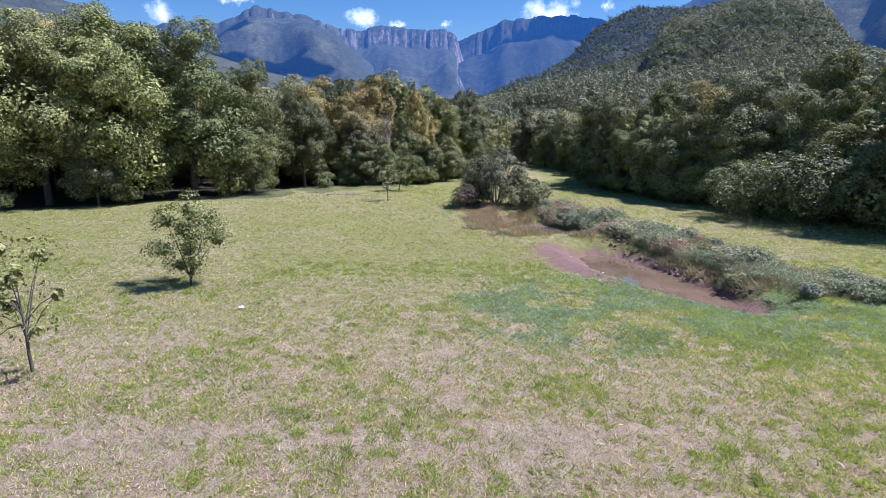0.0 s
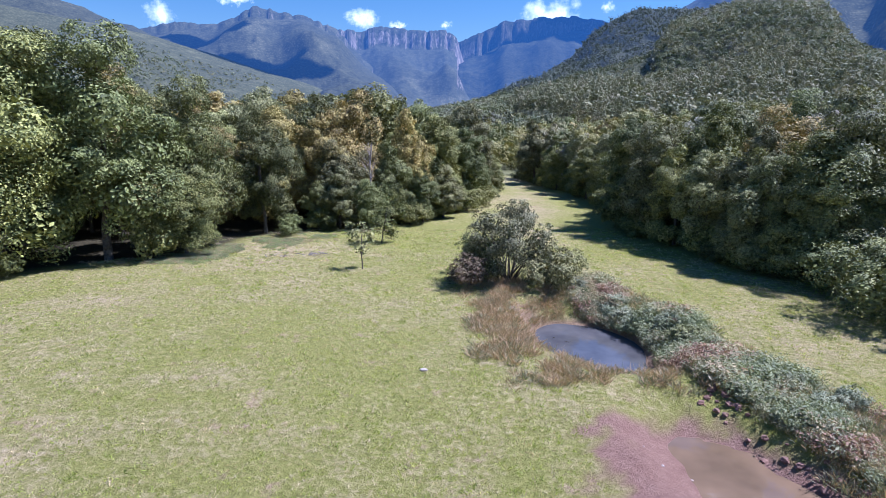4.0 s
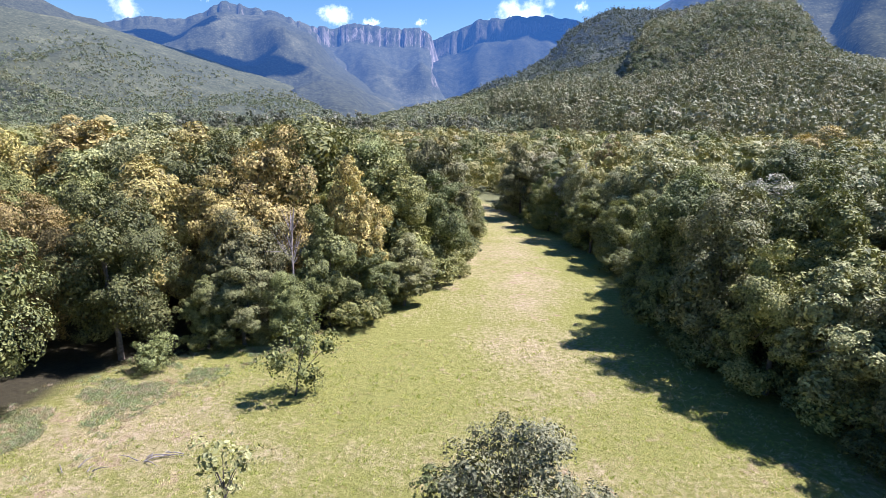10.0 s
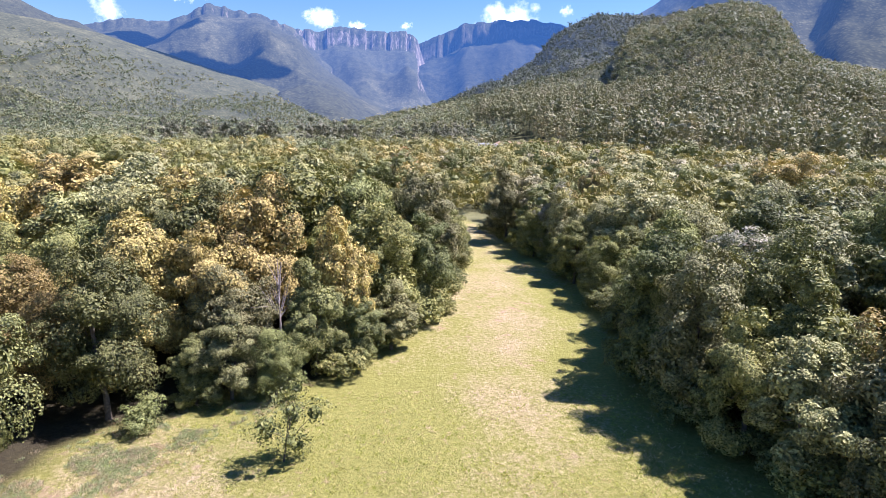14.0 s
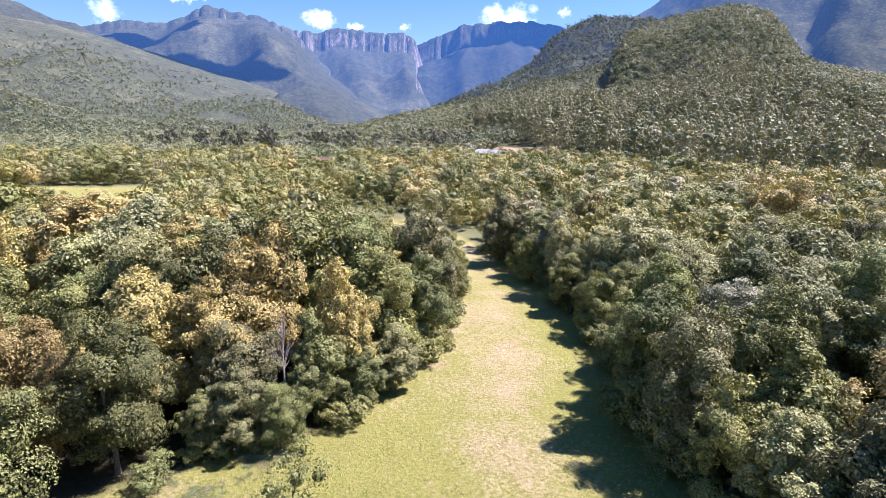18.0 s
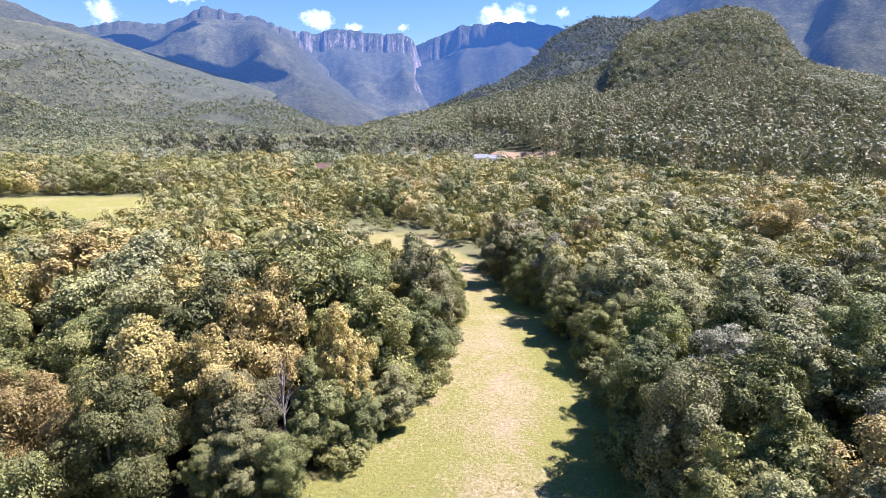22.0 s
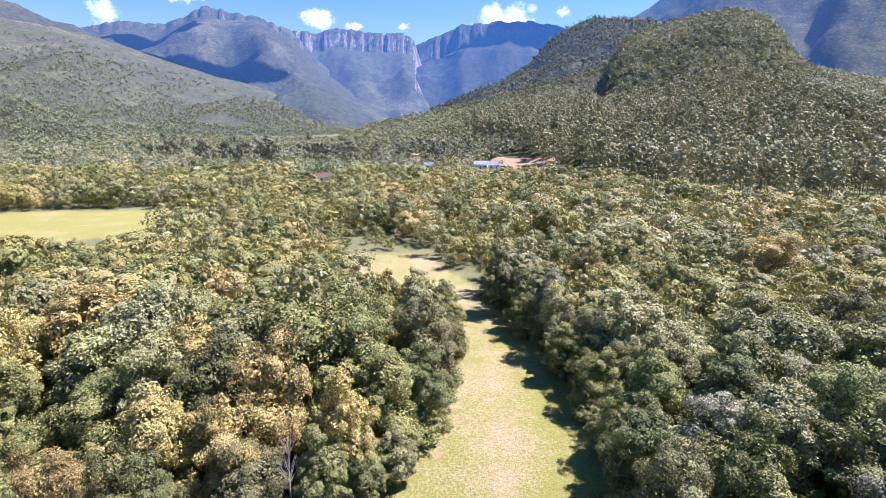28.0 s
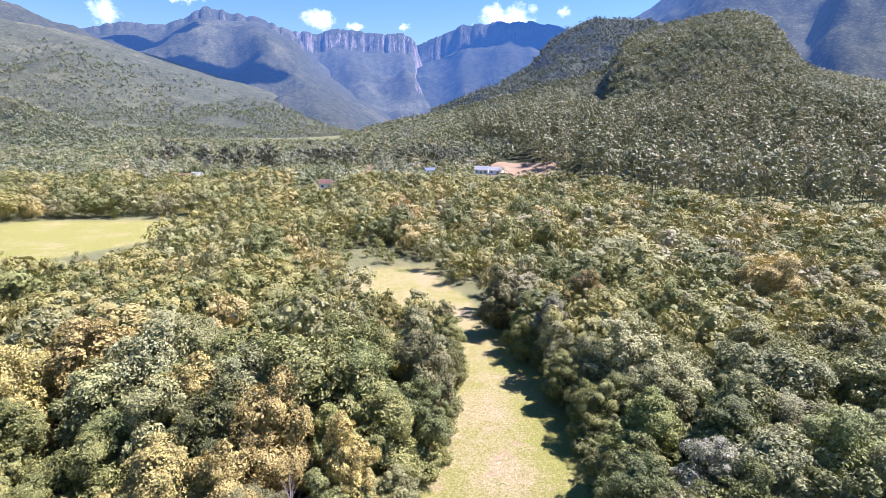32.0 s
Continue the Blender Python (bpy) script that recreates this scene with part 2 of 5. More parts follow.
LEAF_GREEN = leaf_material("leaf_green", (0.061, 0.067, 0.018), (0.178, 0.179, 0.049), (0.318, 0.296, 0.093))
LEAF_GREY = leaf_material("leaf_grey_green", (0.072, 0.069, 0.026), (0.204, 0.194, 0.073), (0.331, 0.309, 0.129))
LEAF_DARK = leaf_material("leaf_dark_green", (0.052, 0.059, 0.017), (0.149, 0.157, 0.047), (0.247, 0.249, 0.082))
LEAF_GOLD = leaf_material("leaf_golden_brown", (0.107, 0.077, 0.025), (0.326, 0.249, 0.081), (0.484, 0.387, 0.131))
LEAF_PALE = leaf_material("leaf_pale_green", (0.094, 0.095, 0.038), (0.259, 0.251, 0.105), (0.391, 0.366, 0.172))
LEAF_LIME = leaf_material("leaf_yellow_green", (0.087, 0.090, 0.020), (0.242, 0.243, 0.061), (0.375, 0.358, 0.110))
LEAF_MAUVE = leaf_material("leaf_with_mauve_bloom", (0.072, 0.075, 0.034), (0.196, 0.196, 0.098), (0.385, 0.335, 0.27))
LEAF_SAGE = leaf_material("leaf_sage", (0.137, 0.147, 0.084), (0.210, 0.216, 0.128), (0.326, 0.314, 0.196))
LEAF_RED = leaf_material("leaf_reddish", (0.076, 0.047, 0.025), (0.163, 0.103, 0.058), (0.265, 0.208, 0.115))
SPECIES = [(0.0, (0.203, 0.204, 0.061)), (0.16, (0.247, 0.233, 0.073)), (0.30, (0.285, 0.251, 0.077)), (0.46, (0.161, 0.168, 0.053)), (0.60, (0.247, 0.233, 0.096)), (0.74, (0.320, 0.262, 0.089)), (0.84, (0.273, 0.239, 0.125)), (0.92, (0.418, 0.328, 0.122)), (0.99, (0.393, 0.227, 0.104))]
WOOD_LEAF = leaf_material("mixed_wood_leaf", (0, 0, 0), (0, 0, 0), (0, 0, 0), 0.62, SPECIES, grain=0.35, speck=0.22)
# SPECIES shifted bluer: aerial haze put into the far wood's leaf colours
DISTANT_HAZED = [(0.0, (0.164, 0.181, 0.080)), (0.16, (0.198, 0.208, 0.098)), (0.30, (0.228, 0.223, 0.101)), (0.46, (0.129, 0.150, 0.070)), (0.60, (0.198, 0.208, 0.128)), (0.74, (0.257, 0.235, 0.118)), (0.84, (0.219, 0.213, 0.167)), (0.92, (0.338, 0.294, 0.162)), (0.99, (0.316, 0.203, 0.140))]
FAR_LEAF = leaf_material("distant_wood_leaf_hazed", (0, 0, 0), (0, 0, 0), (0, 0, 0), 0.62, DISTANT_HAZED, grain=0.2, speck=0.2)
# woods on the slopes: leaf colours dimmed and tinted for haze, the ridge most
HILL_LEAF = leaf_material("hill_wood_leaf_hazed", (0, 0, 0), (0, 0, 0), (0, 0, 0), 0.62, [(p, (c[0] * 0.80, c[1] * 0.79, c[2] * 0.84)) for p, c in DISTANT_HAZED], grain=0.15, speck=0.2)
SIDE_LEAF = leaf_material("valley_side_leaf_hazed", (0, 0, 0), (0, 0, 0), (0, 0, 0), 0.62, [(p, (c[0] * 0.82, c[1] * 0.85, c[2] * 0.92)) for p, c in DISTANT_HAZED], grain=0.15, speck=0.2)
RIDGE_LEAF = leaf_material("ridge_wood_leaf_hazed", (0, 0, 0), (0, 0, 0), (0, 0, 0), 0.62, [(p, (c[0] * 0.5, c[1] * 0.56, c[2] * 0.85)) for p, c in DISTANT_HAZED], grain=0.1, speck=0.2)
EUCALYPT = [(0.0, (0.222, 0.220, 0.113)), (0.3, (0.262, 0.251, 0.132)), (0.6, (0.299, 0.275, 0.159)), (0.85, (0.188, 0.190, 0.098))]
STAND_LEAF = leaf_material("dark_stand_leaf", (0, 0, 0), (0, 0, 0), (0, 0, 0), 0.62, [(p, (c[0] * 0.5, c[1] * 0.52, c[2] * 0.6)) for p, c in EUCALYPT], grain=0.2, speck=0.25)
EUC_LEAF = leaf_material("eucalypt_leaf", (0, 0, 0), (0, 0, 0), (0, 0, 0), 0.62, EUCALYPT, grain=0.2, speck=0.25)


def bark_material(name, a, b):
    m, nt, sh = material(name)
    n = noise_at(nt, 5.0, 6.0)
    nt.links.new(ramp(nt, n, [(0.3, a), (0.7, b)]), sh.inputs["Base Color"])
    sh.inputs["Roughness"].default_value = 0.9
    bump(nt, sh, noise_at(nt, 18.0, 4.0), 0.6, 0.03)
    return m


BARK = bark_material("bark", (0.05, 0.04, 0.03), (0.16, 0.13, 0.10))


def ground_material():
    m, nt, sh = material("meadow_ground")
    big, med, fine = noise_at(nt, 0.09, 4.0), noise_at(nt, 0.55, 5.0, 0.6), noise_at(nt, 4.0, 7.0, 0.75)
    fine = ramp(nt, fine, [(0.3, (0, 0, 0)), (0.7, (1, 1, 1))])
    green = mix(nt, fine, (0.152, 0.152, 0.034), (0.315, 0.290, 0.085))
    straw = mix(nt, fine, (0.265, 0.185, 0.105), (0.50, 0.39, 0.245))
    v = maths(nt, "ADD", maths(nt, "MULTIPLY", big, 0.6), maths(nt, "MULTIPLY", med, 0.4))
    v = maths(nt, "ADD", v, maths(nt, "MULTIPLY_ADD", attribute(nt, "dry"), 0.5, -0.25))
    v = maths(nt, "ADD", v, maths(nt, "MULTIPLY_ADD", fine, 0.3, -0.15))
    turf = mix(nt, ramp(nt, v, [(0.36, (0, 0, 0)), (0.64, (1, 1, 1))]), green, straw)
    soil = mix(nt, fine, (0.26, 0.155, 0.105), (0.45, 0.31, 0.225))
    turf = mix(nt, ramp(nt, maths(nt, "ADD", noise_at(nt, 0.8, 6.0, 0.7), maths(nt, "MULTIPLY_ADD", attribute(nt, "dry"), 0.12, -0.06)), [(0.56, (0, 0, 0)), (0.68, (0.8, 0.8, 0.8))]), turf, soil)
    far_off = nt.nodes.new("ShaderNodeSeparateXYZ")
    nt.links.new(nt.nodes.new("ShaderNodeNewGeometry").outputs["Position"], far_off.inputs[0])
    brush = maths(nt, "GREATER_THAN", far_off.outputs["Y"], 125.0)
    # leaf litter, its colour also darkened for shade under the trees; far off, brush
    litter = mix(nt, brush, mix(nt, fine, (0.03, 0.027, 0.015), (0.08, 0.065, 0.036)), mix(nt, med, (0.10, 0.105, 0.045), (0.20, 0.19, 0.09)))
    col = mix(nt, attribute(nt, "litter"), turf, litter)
    mud = mix(nt, noise_at(nt, 3.0, 6.0, 0.65), (0.165, 0.085, 0.06), (0.34, 0.21, 0.16))
    col = mix(nt, attribute(nt, "mud"), col, mud)
    nt.links.new(col, sh.inputs["Base Color"])
    sh.inputs["Roughness"].default_value = 0.95
    sh.inputs["Specular IOR Level"].default_value = 0.15
    bump(nt, sh, maths(nt, "ADD", fine, noise_at(nt, 22.0, 4.0)), 0.9, 0.09)
    return m


GROUND = ground_material()


def mountain_material(name, air, rock_amount, grain=0.02, lush=1.0):
    """Wooded slopes with rock where they are steep; the valley's blue haze is put into the far backdrop as a faint
    emission that grows with the distance.
    """
    m, nt, sh = material(name)
    geo = nt.nodes.new("ShaderNodeNewGeometry")
    pos = geo.outputs["Position"]
    fine, big = noise_at(nt, grain * 1.6, 4.0, 0.6, pos), noise_at(nt, grain * 0.22, 4.0, 0.55, pos)
    fine = ramp(nt, fine, [(0.34, (0, 0, 0)), (0.66, (1, 1, 1))])
    vor = node(nt, "ShaderNodeTexVoronoi", Scale=grain * 4.5, Randomness=1.0)
    nt.links.new(pos, vor.inputs["Vector"])
    lump = ramp(nt, vor.outputs["Distance"], [(0.05, (1, 1, 1)), (0.55, (0, 0, 0))])
    # shaded gaps between tree crowns painted into the slope colour
    fine = mix(nt, 0.55, fine, lump)
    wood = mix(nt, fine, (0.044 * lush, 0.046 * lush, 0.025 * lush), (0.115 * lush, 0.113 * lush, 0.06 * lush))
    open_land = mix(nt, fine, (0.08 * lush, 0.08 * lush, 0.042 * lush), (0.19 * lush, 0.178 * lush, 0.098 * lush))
    col = mix(nt, ramp(nt, big, [(0.56, (0, 0, 0)), (0.66, (0.7, 0.7, 0.7))]), wood, open_land)
    sep = nt.nodes.new("ShaderNodeSeparateXYZ")
    nt.links.new(geo.outputs["True Normal"], sep.inputs[0])
    st = node(nt, "ShaderNodeMapping")
    st.inputs["Scale"].default_value = (grain * 2.5, grain * 2.5, grain * 0.25)
    nt.links.new(pos, st.inputs["Vector"])
    streak = noise_at(nt, 1.0, 6.0, 0.7, st.outputs["Vector"])
    rock = ramp(nt, streak, [(0.35, (0.06, 0.055, 0.05)), (0.55, (0.15, 0.125, 0.105)), (0.72, (0.34, 0.28, 0.235))])
    steep = maths(nt, "SUBTRACT", 1.0, sep.outputs["Z"])
    steep = maths(nt, "ADD", steep, maths(nt, "MULTIPLY_ADD", streak, 0.5, -0.25))
    mask = ramp(nt, steep, [(0.52, (0, 0, 0)), (0.66, (rock_amount,) * 3)])
    nt.links.new(mix(nt, mask, col, rock), sh.inputs["Base Color"])
    sh.inputs["Roughness"].default_value = 1.0
    sh.inputs["Specular IOR Level"].default_value = 0.0
    # aerial haze: blue emission, none near the valley, full on the farthest slopes
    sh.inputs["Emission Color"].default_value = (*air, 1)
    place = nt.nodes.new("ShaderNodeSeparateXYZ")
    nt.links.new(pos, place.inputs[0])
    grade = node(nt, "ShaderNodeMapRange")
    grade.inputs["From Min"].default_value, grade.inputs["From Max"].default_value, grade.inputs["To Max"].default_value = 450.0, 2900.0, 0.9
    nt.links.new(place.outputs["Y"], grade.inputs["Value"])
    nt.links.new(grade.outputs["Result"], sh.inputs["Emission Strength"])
    bump(nt, sh, maths(nt, "ADD", lump, noise_at(nt, grain * 1.2, 3.0, 0.6, pos)), 0.14 if grain < 0.025 else 0.26, 0.14 / grain)
    return m


# ---- building helpers ----
def mesh_from(name, verts, faces, mat, shade_smooth=False, attrs=None):
    """A mesh from arrays; all faces have the same number of corners."""
    me = bpy.data.meshes.new(name)
    verts, faces = np.ascontiguousarray(verts, np.float32), np.ascontiguousarray(faces, np.int32)
    n, k = faces.shape
    me.vertices.add(len(verts))
    me.vertices.foreach_set("co", verts.ravel())
    me.loops.add(n * k)
    me.loops.foreach_set("vertex_index", faces.ravel())
    me.polygons.add(n)
    me.polygons.foreach_set("loop_start", np.arange(0, n * k, k, dtype=np.int32))
    me.polygons.foreach_set("use_smooth", np.full(n, shade_smooth))
    for key, values in (attrs or {}).items():
        a = me.attributes.new(key, "FLOAT", "POINT")
        a.data.foreach_set("value", np.ascontiguousarray(values, np.float32))
    me.materials.append(mat)
    me.update(calc_edges=True)
    return me


def grid_faces(nu, nv):
    i = (np.arange(nu - 1)[:, None] * nv + np.arange(nv - 1)[None, :]).ravel()
    return np.stack([i, i + nv, i + nv + 1, i + 1], 1)


def part(name, data, parent, label="", place=None):
    """One mesh object under a thing or a part."""
    ob = new(name, data)
    ob.parent = parent
    if place is not None:
        ob.matrix_basis = place
    if label:
        ob["label"] = label
    return ob


def thing(name, label, category, group="", kind="", at=(0, 0, 0)):
    ob = new(name)
    ob.matrix_basis = Matrix.Translation(at)
    return tagged(ob, label, category, group, kind)


def bm_mesh(name, bm, mat, soft=False):
    me = bpy.data.meshes.new(name)
    if soft:
        for f in bm.faces:
            f.smooth = True
    bm.to_mesh(me)
    bm.free()
    me.materials.append(mat)
    return me


# ---- ground ----
def stretch(lo, hi, mid_lo, mid_hi, step, grow):
    out, v, s = [], mid_hi, step
    mids = list(np.arange(mid_lo, mid_hi, step))
    while v < hi:
        out.append(v)
        s *= grow
        v += s
    out.append(hi)
    left, v, s = [], mid_lo, step
    while v > lo:
        s *= grow
        v -= s
        left.append(max(v, lo))
    return np.array(left[::-1] + mids + out)


gx, gy = stretch(-4200, 4200, 1, 20, 0.28, 1.05), stretch(-900, 4600, 16, 46, 0.3, 1.045)
X, Y = np.meshgrid(gx, gy, indexing="ij")
gap = edge_gap(X, Y) + (fbm(X * 0.4, Y * 0.4, 21, 3) - 0.5) * 3
field = field_gap(X, Y) + (fbm(X * 0.1, Y * 0.1, 22, 3) - 0.5) * 8
one, two = pools(X, Y)
flat = pool(X, Y, 7.0, 24.6, 4.8, 2.3, -80.0)
rag = (fbm(X * 1.7, Y * 1.7, 83, 3) - 0.5) * 0.9
mud = np.maximum(1 - smooth(1.35, 1.75, one + rag), 1 - smooth(0.85, 1.2, flat + rag))
mud = np.maximum(mud, 0.8 * (1 - smooth(1.15, 1.5, two)))
mud = np.maximum(mud, (0.15 + 0.6 * smooth(0.45, 0.6, fbm(X * 0.9, Y * 0.9, 81, 3))) * (1 - smooth(0.5, 1.25, pool(X, Y, 4.5, 38.6, 5.2, 1.7, -83.0) + 0.8 * rag)))
mud = np.maximum(mud, smooth(0.0, 0.2, earth_gap(X, Y)))
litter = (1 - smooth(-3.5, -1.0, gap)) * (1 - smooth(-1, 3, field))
dry = 0.5 + 0.4 * smooth(24, 6, Y) - 0.24 * smooth(12, 30, Y) - 0.18 * np.exp(-(((X - 9) / 7) ** 2 + ((Y - 17) / 4) ** 2)) - 0.2 * smooth(46, 60, Y) * smooth(125, 100, Y) + 0.14 * smooth(62, 80, Y) * (1 - smooth(165, 175, Y)) + 0.36 * np.exp(-(((X - 9.5 - (Y - 70) * 0.09) / 4.6) ** 2 + ((Y - 76) / 26) ** 2)) - 0.08 * smooth(-2, 2, field) + 0.4 * np.exp(-(((X + 12) / 6) ** 2 + ((Y - 54) / 7) ** 2))
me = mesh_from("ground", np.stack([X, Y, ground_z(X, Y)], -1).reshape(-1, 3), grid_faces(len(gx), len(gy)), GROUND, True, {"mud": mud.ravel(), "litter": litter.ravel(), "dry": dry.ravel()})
tagged(new("ground", me), "sunlit meadow turf, half green and half straw-dry", "ground", kind="structure")

# ---- mountains ----
MOUNTAINS = [
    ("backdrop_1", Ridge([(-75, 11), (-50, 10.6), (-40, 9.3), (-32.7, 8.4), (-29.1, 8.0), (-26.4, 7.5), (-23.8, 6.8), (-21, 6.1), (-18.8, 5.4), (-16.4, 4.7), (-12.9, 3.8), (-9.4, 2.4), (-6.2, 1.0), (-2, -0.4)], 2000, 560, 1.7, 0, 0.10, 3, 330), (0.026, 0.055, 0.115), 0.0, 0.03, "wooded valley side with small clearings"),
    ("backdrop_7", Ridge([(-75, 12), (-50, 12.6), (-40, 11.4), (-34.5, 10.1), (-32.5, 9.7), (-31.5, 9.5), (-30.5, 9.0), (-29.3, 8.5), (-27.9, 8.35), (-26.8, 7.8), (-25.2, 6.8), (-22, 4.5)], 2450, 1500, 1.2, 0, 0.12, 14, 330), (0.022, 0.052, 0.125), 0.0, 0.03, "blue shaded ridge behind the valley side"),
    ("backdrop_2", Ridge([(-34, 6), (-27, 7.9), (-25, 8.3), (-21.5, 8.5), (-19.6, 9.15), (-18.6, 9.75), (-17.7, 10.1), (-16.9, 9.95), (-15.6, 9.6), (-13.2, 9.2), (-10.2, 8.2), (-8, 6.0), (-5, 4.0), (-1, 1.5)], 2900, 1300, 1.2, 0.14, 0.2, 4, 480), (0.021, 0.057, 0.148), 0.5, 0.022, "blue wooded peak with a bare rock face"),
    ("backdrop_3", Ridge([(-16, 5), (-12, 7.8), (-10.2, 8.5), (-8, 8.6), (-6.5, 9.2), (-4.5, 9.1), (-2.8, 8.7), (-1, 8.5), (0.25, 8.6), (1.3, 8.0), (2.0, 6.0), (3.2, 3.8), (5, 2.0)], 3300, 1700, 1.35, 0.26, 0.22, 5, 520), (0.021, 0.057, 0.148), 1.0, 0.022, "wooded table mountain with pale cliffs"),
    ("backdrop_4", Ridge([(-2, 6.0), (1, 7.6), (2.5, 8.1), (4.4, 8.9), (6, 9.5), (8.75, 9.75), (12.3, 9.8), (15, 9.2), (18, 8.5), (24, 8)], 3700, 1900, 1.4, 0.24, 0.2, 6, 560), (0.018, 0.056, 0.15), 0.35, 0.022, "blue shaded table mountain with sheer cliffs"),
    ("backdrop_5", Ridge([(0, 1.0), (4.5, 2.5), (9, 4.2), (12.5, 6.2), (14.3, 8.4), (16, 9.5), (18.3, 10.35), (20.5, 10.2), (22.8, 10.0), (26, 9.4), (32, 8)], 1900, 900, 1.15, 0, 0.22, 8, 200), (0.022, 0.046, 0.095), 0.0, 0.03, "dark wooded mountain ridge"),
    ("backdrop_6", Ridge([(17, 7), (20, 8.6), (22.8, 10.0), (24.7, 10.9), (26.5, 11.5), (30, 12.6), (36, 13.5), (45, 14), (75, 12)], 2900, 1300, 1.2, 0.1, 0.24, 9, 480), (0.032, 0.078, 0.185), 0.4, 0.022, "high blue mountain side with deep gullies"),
]


def build_ridge(name, ridge, mat, label, nr=95, step=0.16, height=None):
    a0, a1 = ridge.line[0, 0], ridge.line[-1, 0]
    az = np.linspace(a0, a1, int((a1 - a0) / step) + 2)
    r = ridge.near * 0.8 + (ridge.far * 1.25 - ridge.near * 0.8) * np.linspace(0, 1, nr)
    A, R = np.meshgrid(az, r, indexing="ij")
    Z = (height or ridge.height)(A, R)
    P = np.stack([1.5 + R * np.sin(np.radians(A)), 31 + R * np.cos(np.radians(A)), Z], -1)
    return tagged(new(name, mesh_from(name, P.reshape(-1, 3), grid_faces(len(az), nr), mat, True)), label, "mountain", kind="structure")


# lush scales base colour; backdrop_4 is dimmed most, standing in for shade
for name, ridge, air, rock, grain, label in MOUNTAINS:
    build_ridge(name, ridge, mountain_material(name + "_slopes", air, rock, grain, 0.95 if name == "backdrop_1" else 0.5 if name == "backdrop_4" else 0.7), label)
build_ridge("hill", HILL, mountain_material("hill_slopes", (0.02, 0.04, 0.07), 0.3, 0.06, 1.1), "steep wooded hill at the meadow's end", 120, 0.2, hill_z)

# ---- foliage and trees ----
def leaves(r, centres, radii, n, size, wide=0.55, up=0.25, flat=0.75, inner=0.25, droop=0.25, ruffle=0.33):
    """n folded diamond leaves over the lobes given; returns corners (n, 4, 3)."""
    w = radii ** 2
    pick = r.choice(len(centres), n, p=w / w.sum())
    d = r.normal(size=(n, 3))
    d[:, 2] += up * 1.5
    d /= np.linalg.norm(d, axis=1, keepdims=True)
    rad = np.where(r.random(n) < inner, r.uniform(0.35, 0.8, n), r.uniform(0.8, 1.12, n))
    p = centres[pick] + d * (rad * radii[pick])[:, None] * np.array([1, 1, flat])
    nor = d * 0.9 + r.normal(size=(n, 3)) * ruffle + np.array([0, 0, 0.5])
    nor /= np.linalg.norm(nor, axis=1, keepdims=True)
    t = np.cross(nor, r.normal(size=(n, 3)))
    t[:, 2] -= droop * np.linalg.norm(t, axis=1)
    t /= np.linalg.norm(t, axis=1, keepdims=True) + 1e-9
    b = np.cross(nor, t)
    s = size * r.uniform(0.6, 1.35, n)[:, None]
    c = np.stack([p - t * s * 0.5, p + b * s * wide * 0.5 + nor * s * 0.10, p + t * s * 0.5, p - b * s * wide * 0.5 + nor * s * 0.10], 1)
    return c


def quads(c):
    return c.reshape(-1, 3), np.arange(len(c) * 4).reshape(-1, 4)


def tube(points, radii, sides=6):
    """A tapered tube along points: verts and quads."""
    pts, out = np.array(points, float), []
    for i, p in enumerate(pts):
        t = pts[min(i + 1, len(pts) - 1)] - pts[max(i - 1, 0)]
        t /= np.linalg.norm(t) + 1e-9
        a = np.cross(t, (0.3, 0.9, 0.1))
        a /= np.linalg.norm(a)
        b = np.cross(t, a)
        ang = np.arange(sides) * 2 * np.pi / sides
        out.append(p + radii[i] * (np.cos(ang)[:, None] * a + np.sin(ang)[:, None] * b))
    f = []
    for i in range(len(pts) - 1):
        for j in range(sides):
            k = (j + 1) % sides
            f.append((i * sides + j, i * sides + k, (i + 1) * sides + k, (i + 1) * sides + j))
    return np.concatenate(out), np.array(f)


def stack(parts):
    vs, fs, n = [], [], 0
    for v, f in parts:
        vs.append(v)
        fs.append(f + n)
        n += len(v)
    return np.concatenate(vs), np.concatenate(fs)


def wood(r, height, radius, centres, count=6, lean=0.06):
    """Trunk with limbs that reach for some of the lobes."""
    top = np.array([r.normal() * lean * height, r.normal() * lean * height, height * 0.72])
    mid = top * 0.5 + r.normal(size=3) * height * np.array([0.02, 0.02, 0])
    pieces = [tube([(0, 0, -0.3), (0, 0, 0.15 * height), mid, top], [radius * 1.25, radius, radius * 0.7, radius * 0.25], 7)]
    for c in centres[r.permutation(len(centres))[:count]]:
        s = r.uniform(0.25, 0.75)
        a = mid * (s / 0.5) if s < 0.5 else mid + (top - mid) * (s - 0.5) / 0.5
        m = (a + c) / 2 + np.array([0, 0, -0.06 * height])
        pieces.append(tube([a, m, c], [radius * 0.42, radius * 0.28, radius * 0.08], 5))
    return stack(pieces)


